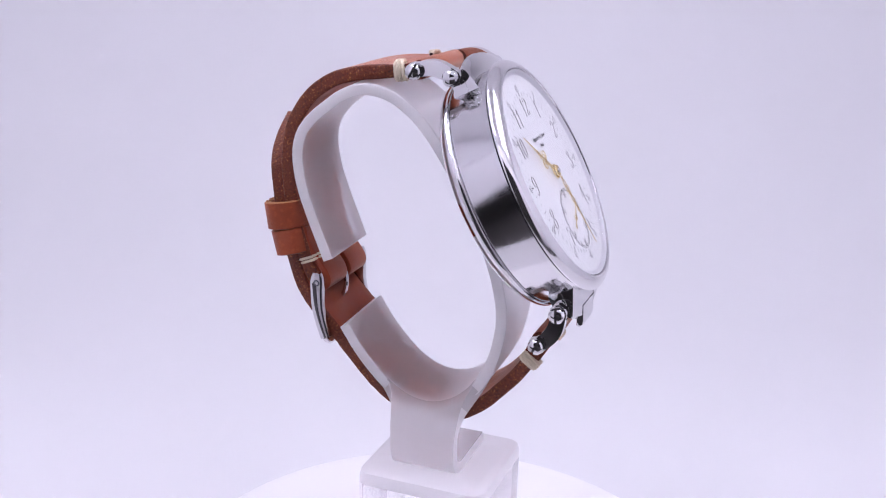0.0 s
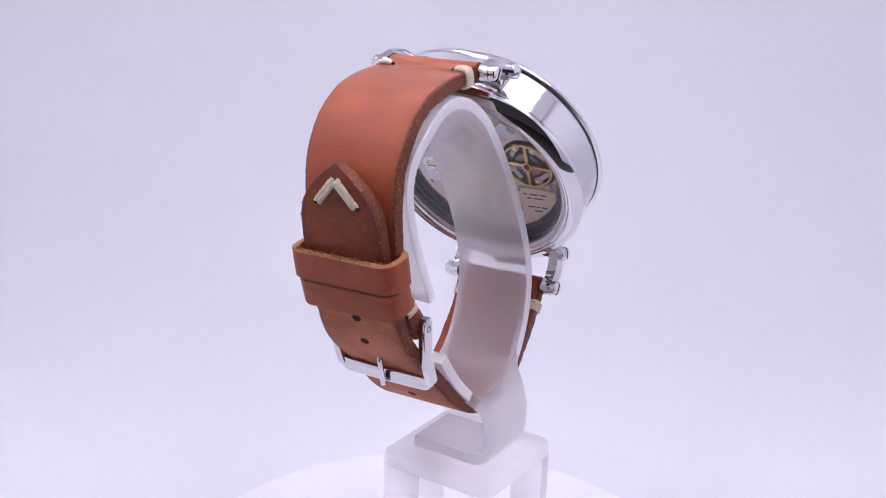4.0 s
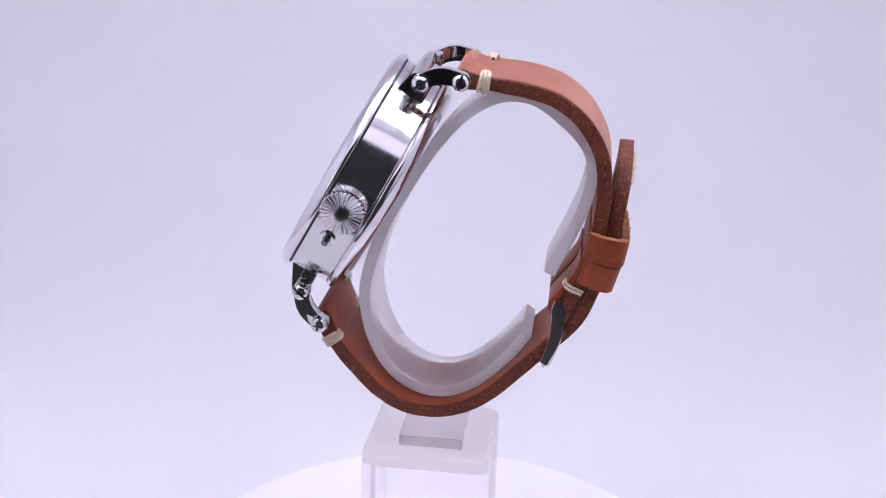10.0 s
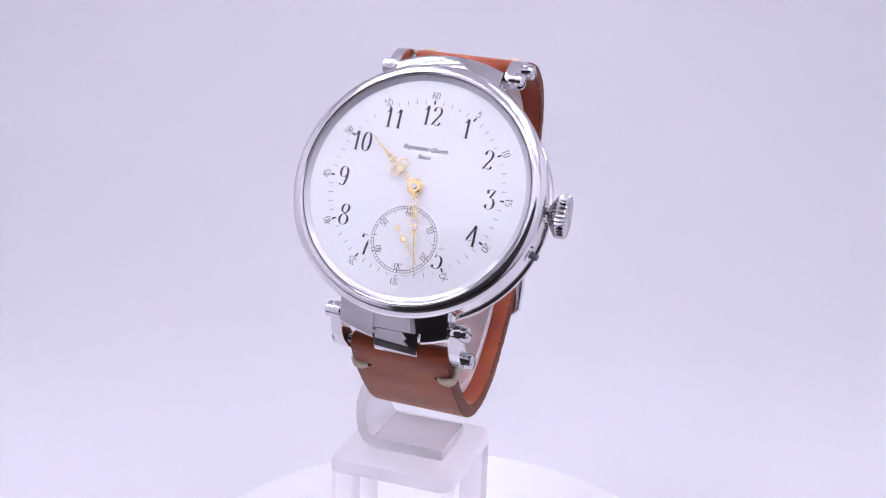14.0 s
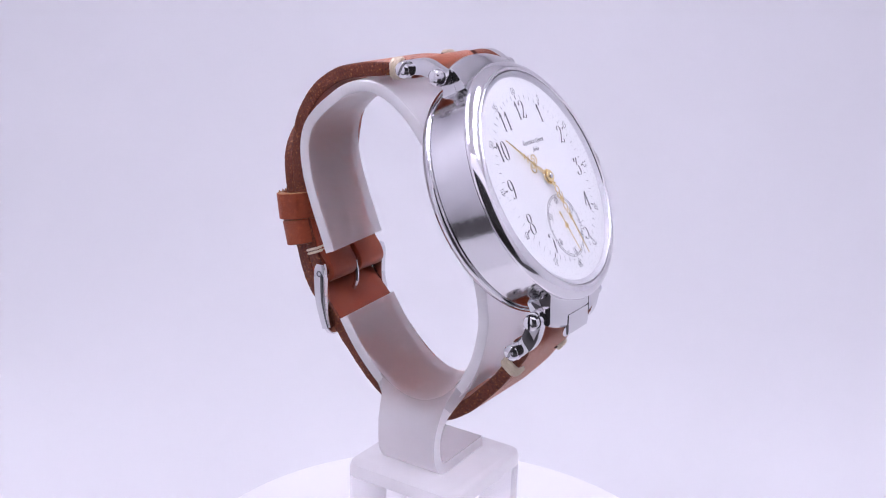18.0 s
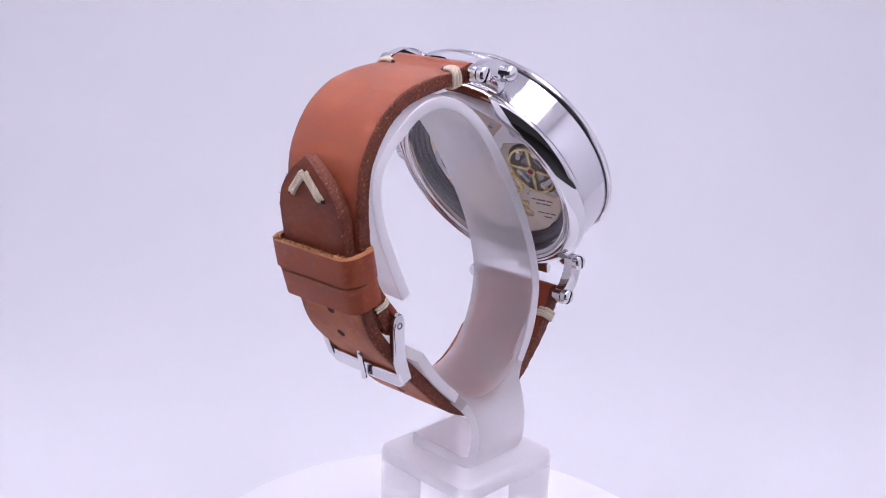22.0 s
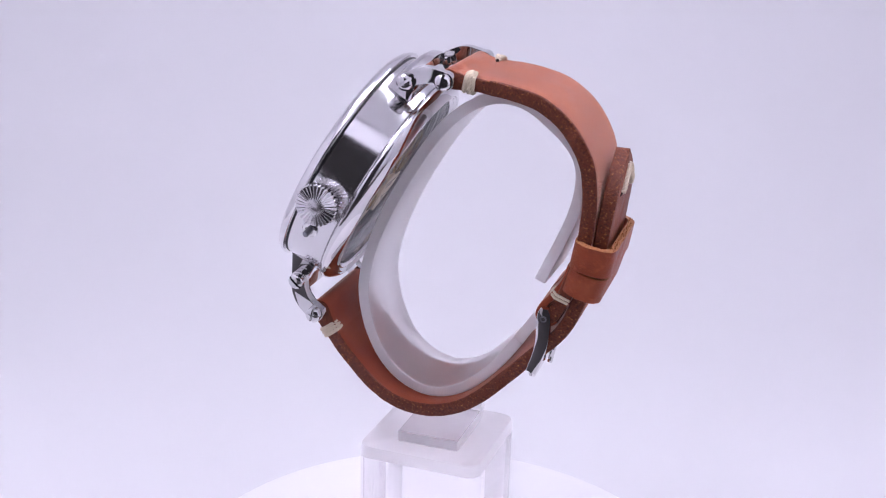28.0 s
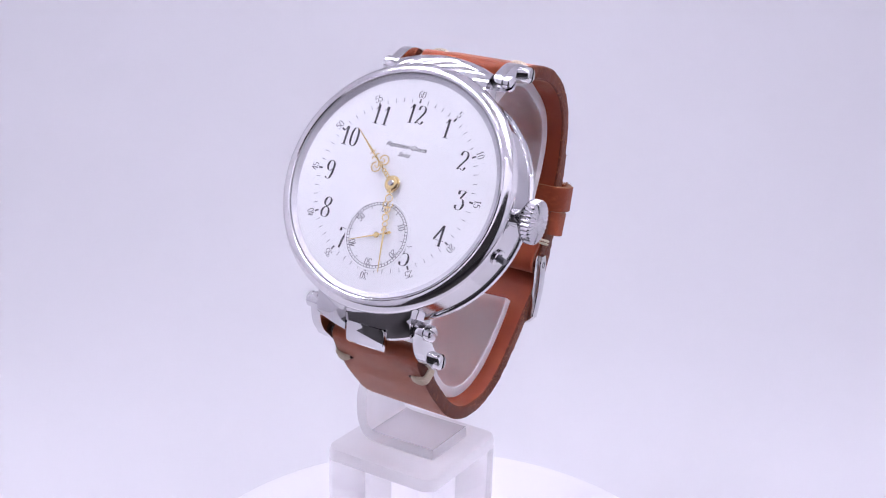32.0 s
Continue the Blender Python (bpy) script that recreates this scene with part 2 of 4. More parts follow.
def block(bm, size, center=(0, 0, 0), bevel=0.0, turn=None):
    m = Matrix.Translation(center) @ (turn or Matrix()) @ Matrix.Diagonal((*size, 1))
    made = bmesh.ops.create_cube(bm, size=1.0, matrix=m)["verts"]
    if bevel:
        bmesh.ops.bevel(bm, geom=list({e for v in made for e in v.link_edges}), offset=bevel, segments=2, affect="EDGES", profile=0.6)
    return bm


def rounded(w, h, r, steps=4):
    """A rounded rectangle round the origin, half sizes w and h."""
    out = []
    for cx, cy, a0 in ((w - r, h - r, 0), (r - w, h - r, 90), (r - w, r - h, 180), (w - r, r - h, 270)):
        for k in range(steps + 1):
            a = radians(a0 + 90 * k / steps)
            out.append((cx + r * math.cos(a), cy + r * math.sin(a)))
    return out


def mesh():
    return bmesh.new()


# ---- the light box ----
def wall(name, size, center, material=WALL, label="", category="wall"):
    bm = block(mesh(), [s / MM for s in size], [c / MM for c in center])
    return tagged(part(name, bm, material), label, category, kind="structure")


BOX_X, FRONT_Y, TOP_Z = 0.36, -0.232, 0.40
_sweep = [(-0.15, FLOOR_Z), (0.2, FLOOR_Z)]
for _k in range(1, 13):
    _a = radians(90 * _k / 12)
    _sweep.append((0.2 + 0.24 * math.sin(_a), FLOOR_Z + 0.24 * (1 - math.cos(_a))))
_sweep.append((0.44, TOP_Z))
_bm = mesh()
_out = [(y / MM, z / MM) for y, z in _sweep]
_back = [((y + 0.003) / MM, (z - 0.003) / MM) for y, z in reversed(_sweep)]
prism(_bm, _out + _back, -BOX_X / MM, BOX_X / MM, axis=0)
tagged(part("backdrop", _bm, PAPER), "seamless white paper sweep behind the turntable", "backdrop", kind="structure")
wall("wall_west", (0.01, 0.72, 0.46), (-BOX_X - 0.006, 0.12, 0.18), label="white side wall of the light box")
wall("wall_east", (0.01, 0.72, 0.46), (BOX_X + 0.006, 0.12, 0.18), label="white side wall of the light box")
wall("wall_back", (0.76, 0.01, 0.46), (0, 0.47, 0.18), label="white back wall of the light box")
wall("ceiling", (0.76, 0.72, 0.01), (0, 0.12, TOP_Z + 0.007), material=GLOSS_WHITE, label="white ceiling of the light box", category="ceiling")
OPEN_X, OPEN_Z = 0.158, 0.275
wall("wall_front_top", (0.74, 0.008, TOP_Z - OPEN_Z), (0, FRONT_Y - 0.005, (TOP_Z + OPEN_Z) / 2), label="white front flap above the opening")
for _s in (-1, 1):
    wall("wall_front_side", (BOX_X - OPEN_X, 0.008, OPEN_Z - FLOOR_Z), (_s * (BOX_X + OPEN_X) / 2, FRONT_Y - 0.005, (OPEN_Z + FLOOR_Z) / 2), label="white front flap beside the opening")
wall("floor", (3.0, 3.0, 0.02), (0, 0, FLOOR_Z - 0.016), shader("dark_table", (0.05, 0.045, 0.045), 0.5), "dark table under the light box", "floor")


def led_panel(x, y, z, cols, rows, pitch, row_pitch, tilt):
    root = tagged(new("led_panel"), "white board with rows of small bright lamps", "lamp", "lamps of the light box")
    root.matrix_basis = pose(x, y, z, tilt, 0, 0)
    w, h = cols * pitch, rows * row_pitch
    part("board", block(mesh(), (w + 6, h + 6, 2), (0, 0, 2)), BOARD, root)
    bm = mesh()
    for i in range(cols):
        for j in range(rows):
            block(bm, (3.2, 3.2, 0.8), ((i - cols / 2 + 0.5) * pitch, (j - rows / 2 + 0.5) * row_pitch, 0.5))
    tagged(part("led_chip", bm, LED, root, "bright bluish white chips"), kind="stuff")
    return root


for _x in (-0.145, 0.150):
    led_panel(_x, -0.025, TOP_Z - 0.012, 20, 10, 7.5, 27, 0)

for _x, _y in ((-0.0385, -0.218), (0.052, -0.209)):
    _lamp = tagged(new("spot_lamp"), "small round lamp under the ceiling of the light box", "lamp", "small front lamps")
    _lamp.matrix_basis = pose(_x, _y, 0.376)
    part("housing", lathe(mesh(), [(0, 24), (5, 24), (5, 0), (3.6, 0), (3.6, 1.2), (0, 1.2)], 32, closed=False), BOARD, _lamp)
    part("lamp_disc", disc(mesh(), 3.0, 0.1, 1.0, 32), SPOT, _lamp, "bright lamp disc")

# ---- what turns: turntable, stand, watch ----
turntable = tagged(new("turntable"), "round white glossy motorised display turntable", "turntable")
_bm = lathe(mesh(), [(0, 0), (66, 0), (67, -0.4), (67.4, -1.4), (67.4, -7), (66.4, -8), (0, -8)], 128, closed=False)
part("top_disc", _bm, TABLE, turntable)
_bm = lathe(mesh(), [(0, -8), (58, -8), (60, -9), (62, -21), (61, -22), (0, -22)], 96, closed=False)
part("foot", _bm, TABLE, turntable)

stand = tagged(new("watch_stand"), "frosted clear acrylic watch stand with an open ring", "display stand")
watch = tagged(new("wristwatch"), "large polished steel wristwatch on a cognac leather strap", "watch")

E_AXIS = Vector((0.33671, 0.94106, -0.03213)).normalized()
N_AXIS = Vector((0.82903, -0.28011, 0.48399))
N_AXIS = (N_AXIS - E_AXIS * N_AXIS.dot(E_AXIS)).normalized()
U_AXIS = N_AXIS.cross(E_AXIS)
HEAD = Matrix((E_AXIS, U_AXIS, N_AXIS)).transposed().to_4x4()
HEAD.translation = Vector((0.02343, -0.00711, 0.10804))           # the middle between the lugs
CASE = HEAD @ Matrix.Translation((0.0001, 0.00015, -0.0003)) @ Matrix.Rotation(radians(1.9), 4, "Y")   # the case sits a little askew in its lugs

# ---- stand ----
_bm = mesh()
_block = [rounded(15.5 - i, 15.5 - i, 3.4 - i * 0.6, 6) for i in (0.4, 0, 0, 0, 0.35, 1.2)]
loft(_bm, [[(x, y, z) for x, y in ring] for ring, z in zip(_block, (0.05, 0.6, 34.6, 36.6, 37.5, 37.95))])
for _f in _bm.faces:
    _f.material_index = 1 if _f.calc_center_median().z > 34.8 else 0
part("base_block", _bm, [CLEAR, FROST_TOP], stand, "clear acrylic block with a matt top", pose(0.0004, -0.0068, 0, 0, 0, 69.5))

RING = [(-12.0, -57.3), (-18.5, -56.6), (-24.5, -55.2), (-29.8, -53.2), (-34.3, -49.9), (-37.2, -45.3), (-37.9, -39.6), (-36.5, -34), (-33.3, -28.8), (-29.4, -24.7),
        (-23.9, -20.8), (-17.6, -18.5), (-11, -17.2), (-3, -16.5), (6, -16.5), (15, -17.1), (23, -18.6), (29.3, -21.5), (33, -25), (34.9, -29), (35.3, -33), (34.8, -36.8),
        (33.8, -41.6), (31.8, -46), (27.9, -49.3), (21.6, -51.6), (14.7, -52.7), (8.5, -53.3), (3.3, -53.8)]


def strip(bm, path, count, half, thick, index=None, soft=0.35, inward=0.0, noisy=0.0, shift=0.0, rim=0.0):
    """A band of leather or plastic along a path of (u, n): half width and thickness may be functions of mm from the start."""
    p, at = spline(path, count)
    rings = []
    for k in range(count):
        move = shift(p[k][1]) if callable(shift) else shift
        d = p[min(k + 1, count - 1)] - p[max(k - 1, 0)]
        d /= np.linalg.norm(d)
        nrm = np.array((-d[1], d[0]))
        hw = half(at[k]) if callable(half) else half
        th = (thick(at[k]) if callable(thick) else thick) / 2
        c = p[k] + nrm * inward
        ring = []
        section = rounded(hw, th, min(soft, hw * 0.9, th * 0.9), 3)
        if rim:                                        # two more points on each flat face
            mid = max(hw - rim, hw * 0.3)
            section = section[:4] + [(mid, th), (-mid, th)] + section[4:12] + [(-mid, -th), (mid, -th)] + section[12:]
        for x, y in section:
            wob = noisy * noise.noise((at[k] * 0.9, y * 2.0, 3.0 if x > 0 else 8.0)) if abs(x) > hw * 0.8 else 0
            q = c + nrm * y
            ring.append((x + wob + move, q[0], q[1]))
        rings.append(ring)
    if rim:                                            # how far the edge is burnished, from 1 at the rim to 0
        layer = bm.verts.layers.float.new("burnish")
    rows = loft(bm, rings, index=index)
    if rim:
        for row in rows:
            for j, v in enumerate(row):
                v[layer] = 0.0 if j in (4, 5, 14, 15) else 1.0
    return p, at


_flat = Vector((E_AXIS.x, E_AXIS.y, 0)).normalized()
_along = Vector((_flat.y, -_flat.x, 0))
STEM = Matrix((_along, _flat, Vector((0, 0, 1)))).transposed().to_4x4()
STEM.translation = _along * Vector((-0.0023, -0.01345, 0)).dot(_along) + _flat * HEAD.translation.dot(_flat)

_bm = mesh()
strip(_bm, RING, 150, 9.7, 2.6, index=lambda j: 0 if j in (3, 11) else 1, soft=0.3, shift=-3.2)
for _v in _bm.verts:                                   # it leans a little
    _v.co.y += 0.045 * (_v.co.x + 3.2)
    _v.co.z += 0.025 * (_v.co.x + 3.2)
_to_stem = STEM.inverted() @ HEAD
_gone = []                                             # where the stem grows out of it the rim is no cut edge
for _f in _bm.faces:
    _q = _to_stem @ (_f.calc_center_median() * MM)
    if _f.material_index == 1 and _f.calc_center_median().x < -9 and _q.z < 0.075 and abs(_q.x + 0.0004) < 0.0108:
        _gone.append(_f)
bmesh.ops.delete(_bm, geom=_gone, context="FACES")
part("ring", _bm, [FROST, SAWN], stand, "frosted translucent open ring", HEAD)

# the stem: the same sheet bent down out of the ring's lower rim, narrowing, and bent again to a foot on the block
_rim = [_to_stem @ Vector((-0.0129, (u - 0.44) * MM, (n - 0.24) * MM)) / MM for u, n in spline(RING, 300)[0]]
_rim = sorted((q.x, q.z) for q in _rim if q.z < 80 and abs(q.x) < 24)
_rim_b, _rim_z = zip(*_rim)
_dip = min(_rim_z)
_bm = mesh()
_path, _len = spline([(-12.7, _dip), (-14.3, _dip - 0.15), (-16.2, _dip - 1.0), (-17.5, _dip - 3.1), (-18.0, 48.0), (-17.9, 44.0), (-17.0, 41.2), (-15.2, 39.7), (-12.5, 39.3), (-8, 39.3), (2.6, 39.3)], 72)
_rows = []
for _k, (_e, _z) in enumerate(_path):
    _d = _path[min(_k + 1, 71)] - _path[max(_k - 1, 0)]
    _d /= np.linalg.norm(_d)
    _w = float(np.interp(_len[_k], (0, 0.8, 1.7, 2.8, 4.2, 6, 9, 36), (14.5, 12.4, 10.7, 9.4, 8.5, 8.0, 7.7, 7.6)))
    _fade = float(np.interp(_len[_k], (0, 1, 2.5, 4, 6, 8.5), (1, 0.95, 0.75, 0.45, 0.15, 0)))
    _ring = []
    for _side in (1, -1):
        for _j in range(21):
            _b = (_j / 10 - 1) * _side * _w - 0.4
            _lift = _fade * (float(np.interp(_b, _rim_b, _rim_z)) - _dip)
            _rise = _fade * (float(np.interp(_b + 0.5, _rim_b, _rim_z)) - float(np.interp(_b - 0.5, _rim_b, _rim_z)))
            _n = Vector((-_rise, 1)).normalized() * 1.3 * _side * _d[0]
            _ring.append((_b + _n.x, _e - _d[1] * 1.3 * _side, _z + _n.y + _lift))
    _rows.append(_ring)
loft(_bm, _rows)
bmesh.ops.delete(_bm, geom=[min((f for f in _bm.faces if len(f.verts) > 4), key=lambda f: f.calc_center_median().y)], context="FACES_ONLY")
for _f in _bm.faces:                                   # sawn sides and end
    _f.normal_update()
    _f.material_index = 1 if len(_f.verts) > 4 or abs(_f.normal.x) > 0.8 else 0
    if _f.normal.z < -0.9 and _f.calc_center_median().z < 38.5:
        _f.material_index = 2                          # bonded to the block
    elif _f.normal.z > 0.9 and _f.calc_center_median().z < 41.5:
        _f.material_index = 3
part("stem", _bm, [FROST_STEM, SAWN, BOND, FOOT], stand, "frosted translucent stem bent to a flat foot", STEM)

# ---- watch: case ----
SEAT = CASE


def on_watch(name, bm, material, label="", parent=None, at=None, sharp=35):
    """A part of the watch, or of one of its parts, drawn in the head's own millimetres."""
    return part(name, bm, material, parent or watch, label, at if parent else (SEAT @ at if at else SEAT), sharp)


on_watch("case_band", lathe(mesh(), [(24.2, -1.8), (26.2, -1.8), (26.35, -1.95), (26.35, -10.6), (26.2, -10.8), (22.4, -10.8), (22.4, -9.6), (24.2, -9.6)], 160), SATIN, "polished steel case band")
on_watch("bezel", lathe(mesh(), [(24.3, -0.4), (24.35, 0.6), (24.5, 0.95), (24.75, 1.05), (24.95, 0.93), (25.15, 0.95), (25.6, 0.82), (26.1, 0.55), (26.55, 0.18), (26.9, -0.25), (27.15, -0.7), (27.25, -1.1), (27.2, -1.3), (26.9, -1.5), (24.25, -1.55)], 160), BEZEL, "rounded polished steel bezel")
on_watch("joint", lathe(mesh(), [(24.2, -1.8), (26.48, -1.8), (26.48, -1.5), (24.2, -1.5)], 120), GROOVE, "dark joint line")
on_watch("rehaut", lathe(mesh(), [(23.15, 0.03), (23.4, 0.1), (24.25, 0.75), (24.25, 0.0)], 120), REHAUT, "grey inner ring round the dial")
back_bezel = on_watch("back_bezel", lathe(mesh(), [(23.9, -10.85), (26.3, -10.85), (26.8, -11.1), (27.0, -11.5), (26.95, -11.9), (26.75, -12.35), (26.2, -13.0), (25.6, -13.55), (25.0, -14.0), (24.7, -14.2), (24.4, -14.3), (24.15, -14.05), (23.9, -13.9)], 160), STEEL, "polished steel back ring")
on_watch("retaining_ring", lathe(mesh(), [(24.1, -13.6), (24.05, -14.1), (23.7, -14.2), (23.3, -13.95), (23.15, -13.75), (22.9, -13.8), (22.3, -13.55), (22.1, -13.3), (22.1, -12.4), (23.9, -12.4)], 160), SATIN, "stepped grey steel ring round the glass", parent=back_bezel, at=Matrix.Identity(4))
_dome = [(r, 0.8 + 0.8 * (1 - (r / 24.2) ** 2)) for r in (0, 4, 8, 12, 16, 19, 22, 24.2)]
_bm = lathe(mesh(), _dome + [(24.2, 0.4)] + [(r, z - 0.5) for r, z in reversed(_dome[:-1])], 96, closed=False)
bmesh.ops.remove_doubles(_bm, verts=_bm.verts[:], dist=1e-4)
on_watch("crystal", _bm, CRYSTAL, "slightly domed clear glass").visible_shadow = False
_bm = lathe(mesh(), [(0, -14.0), (10, -13.9), (18, -13.65), (22.05, -13.3), (22.05, -12.9), (18, -13.2), (10, -13.4), (0, -13.5)], 96, closed=False)
bmesh.ops.remove_doubles(_bm, verts=_bm.verts[:], dist=1e-4)
on_watch("back_glass", _bm, CRYSTAL, "clear glass case back").visible_shadow = False
on_watch("inner_wall", lathe(mesh(), [(22.0, -12.4), (22.0, -11.3), (21.5, -11.2), (21.2, -11.3), (21.2, -10.4), (20.5, -10.3), (20.2, -10.4), (20.2, -9.5), (19.4, -9.4), (19.3, -8.2), (22.3, -8.2), (22.3, -12.4)], 120), INSIDE, "dark stepped inner wall")

SEAT = HEAD


# hooded lugs: a curved hood over each end of the strap, with two links and their screws
def hood(sign, profile, cuts, flat=0.0):
    """A sector turned round the case, cut square at e = low and high."""
    obs = []
    for low, high in cuts:
        bm = lathe(mesh(), profile, 40, start=90 * sign - 30, sweep=60)
        for v in bm.verts:                             # flatter across than a turned cone
            v.co.z += flat * max(v.co.xy.length - abs(v.co.y), 0)
        for x, way in ((low, -1), (high, 1)):
            cut = bmesh.ops.bisect_plane(bm, geom=bm.verts[:] + bm.edges[:] + bm.faces[:], plane_co=(x, 0, 0), plane_no=(way, 0, 0), clear_outer=True)
            rim = [g for g in cut["geom_cut"] if isinstance(g, bmesh.types.BMEdge)]
            bmesh.ops.holes_fill(bm, edges=rim)
        obs.append(bm)
    return obs


TOP_HOOD = [(25.6, -3.5), (26.8, -3.75), (28.3, -4.1), (29.6, -4.5), (30.4, -4.8), (30.9, -5.2), (31.1, -5.9), (30.8, -6.7), (30.0, -7.4), (28.6, -8.6), (27.2, -9.6), (25.6, -9.8)]
LOW_HOOD = [(25.6, -3.6), (26.8, -4.3), (28.4, -5.1), (30.2, -5.95), (31.4, -6.55), (31.7, -7.2), (31.2, -8.0), (29.8, -8.1), (28.4, -8.8), (27.0, -9.4), (25.6, -9.6)]
LOW_CORE = [(25.6, -3.7), (26.8, -4.38), (28.2, -5.08), (29.7, -5.8), (30.1, -6.6), (29.5, -7.6), (28.0, -8.6), (25.6, -9.0)]
for _bm in hood(1, TOP_HOOD, [(-11.9, 11.9)]):
    on_watch("lug_hood", _bm, STEEL, "curved polished steel hood")
for _bm in hood(-1, LOW_HOOD, [(-11.9, -4.2), (6.4, 11.9)], 0.35):
    on_watch("lug_hood", _bm, STEEL, "curved polished steel wing of the hood")
for _bm in hood(-1, LOW_CORE, [(-11.6, 11.6)], 0.35):
    on_watch("hood_core", _bm, STEEL)
_tab = [(-29.4, -5.5), (-31.0, -6.3), (-32.6, -7.05), (-33.4, -7.6), (-33.6, -8.5), (-33.0, -9.0), (-31.5, -8.2), (-29.4, -7.2)]
on_watch("hood_tab", prism(mesh(), _tab, -3.7, 5.8, 0, 0.18), STEEL, "square steel tab")

PINS = {1: ((27.8, -7.4), (32.45, -14.4)), -1: ((27.15, -7.85), (31.95, -15.2))}   # inner and outer pin above and below


def link_outline(sign):
    """The outline of a link between its two pins, arched outwards."""
    a, b = np.array(PINS[sign][0]), np.array(PINS[sign][1])
    d = (b - a) / np.linalg.norm(b - a)
    o = np.array((-d[1], d[0]))
    o *= np.sign(o[0])
    pts = []
    run = np.linalg.norm(b - a)
    for k in range(9):                                # round the outer end
        t = math.pi * (0.5 - k / 8)
        pts.append(b + 2.0 * (d * math.cos(t) + o * math.sin(t)))
    for k in range(1, 8):                             # the hollow side
        s = 1 - k / 8
        pts.append(a + d * run * s + o * (-1.95 + 1.75 * math.sin(math.pi * s)))
    for k in range(9):
        t = math.pi * (-0.5 - k / 8)
        pts.append(a + 2.0 * (d * math.cos(t) + o * math.sin(t)))
    for k in range(1, 8):
        s = k / 8
        pts.append(a + d * run * s + o * (1.95 + 1.15 * math.sin(math.pi * s)))
    return [(sign * q[0], q[1]) for q in pts]


def screw(parent, side, u, n, turn):
    """A slotted screw with a domed head, standing out along e."""
    bm = mesh()
    lathe(bm, [(0, -2.6), (1.0, -2.6), (1.0, 0), (1.75, 0), (1.75, 0.75), (0, 0.75)], 28, closed=False)
    for s in (-1, 1):
        rows = []
        for r, z in ((1.75, 0.7), (1.75, 1.35), (1.45, 1.75), (1.0, 1.95)):
            a0 = math.asin(min(0.28 / r, 1))
            rows.append([(r * math.cos(a0 + (math.pi - 2 * a0) * k / 14), s * r * math.sin(a0 + (math.pi - 2 * a0) * k / 14), z) for k in range(15)])
        loft(bm, rows)
    at = Matrix.Translation((side * 14.3 * MM, u * MM, n * MM)) @ Matrix.Rotation(side * math.pi / 2, 4, "Y") @ Matrix.Rotation(radians(turn), 4, "Z")
    return part("screw", bm, STEEL, parent, "slotted steel screw", at)


for _sign in (1, -1):
    IN_PIN, OUT_PIN = PINS[_sign]
    for _side in (-1, 1):
        _lo, _hi = sorted((_side * 12.0, _side * 14.4))
        _link = on_watch("lug_link", prism(mesh(), link_outline(_sign), _lo, _hi, 0, 0.18), STEEL, "arched polished steel link")
        screw(_link, _side, _sign * IN_PIN[0], IN_PIN[1], 25 + 40 * _side * _sign)
        screw(_link, _side, _sign * OUT_PIN[0], OUT_PIN[1], 70 + 35 * _side)
        _foot = [(_sign * u, n) for u, n in ((21, -6.0), (26, -6.0), (28.3, -6.2), (28.9, -7.6), (27.8, -9.1), (21, -9.1))]
        _lo, _hi = sorted((_side * 9.2, _side * 12.0))
        on_watch("lug_foot", prism(mesh(), _foot, _lo, _hi, 0, 0.15), STEEL)
    on_watch("strap_bar", tube(mesh(), [(-12, _sign * OUT_PIN[0], OUT_PIN[1]), (0, _sign * OUT_PIN[0], OUT_PIN[1]), (12, _sign * OUT_PIN[0], OUT_PIN[1])], 0.95, 16), STEEL)

SEAT = CASE


# crown and pusher
def crown():
    flutes, seg = 30, 30 * 6
    prof = [(1.6, 0.0, 0), (1.9, 0.4, 0), (2.6, 0.7, 0.35), (3.8, 1.5, 0.8), (4.5, 2.1, 1), (4.65, 2.4, 1), (4.65, 3.9, 1), (4.4, 4.3, 0.9), (3.4, 4.45, 0.75), (2.4, 4.52, 0.6), (1.75, 4.56, 0.3), (1.5, 4.6, 0), (0.01, 4.64, 0)]
    rings = []
    for r, z, deep in prof:
        ring = []
        for k in range(seg):
            a = 2 * math.pi * k / seg
            w = 0.5 - 0.5 * math.cos(a * flutes)
            face = 1 if z > 4.2 else 0
            ring.append(((r - (0 if face else 0.36 * deep * w)) * math.cos(a), (r - (0 if face else 0.36 * deep * w)) * math.sin(a), z - (0.28 * deep * w if face else 0)))
        rings.append(ring)
    bm = mesh()
    loft(bm, rings)
    at = Matrix.Translation((27.2 * MM, 0.2 * MM, -5.9 * MM)) @ Matrix.Rotation(math.pi / 2, 4, "Y")
    ob = on_watch("crown", bm, KNURL, "fluted steel winding crown", at=at, sharp=25)
    part("crown_tube", lathe(mesh(), [(0, -1.2), (2.0, -1.2), (2.0, 0.3), (0, 0.3)], 32, closed=False), STEEL, ob)


crown()
_dirn = Matrix.Rotation(radians(-19), 4, "Z") @ Matrix.Translation((26.5 * MM, 0, -6.0 * MM)) @ Matrix.Rotation(math.pi / 2, 4, "Y")
_push = on_watch("pusher", lathe(mesh(), [(0.9, -0.5), (1.75, -0.5), (1.75, 0.25), (1.55, 0.4), (0.95, 0.4)], 32), STEEL, "small round steel pusher", at=_dirn)
part("pin", lathe(mesh(), [(0, -0.5), (0.72, -0.5), (0.72, 1.9), (0.55, 2.1), (0, 2.1)], 20, closed=False), INSIDE, _push)

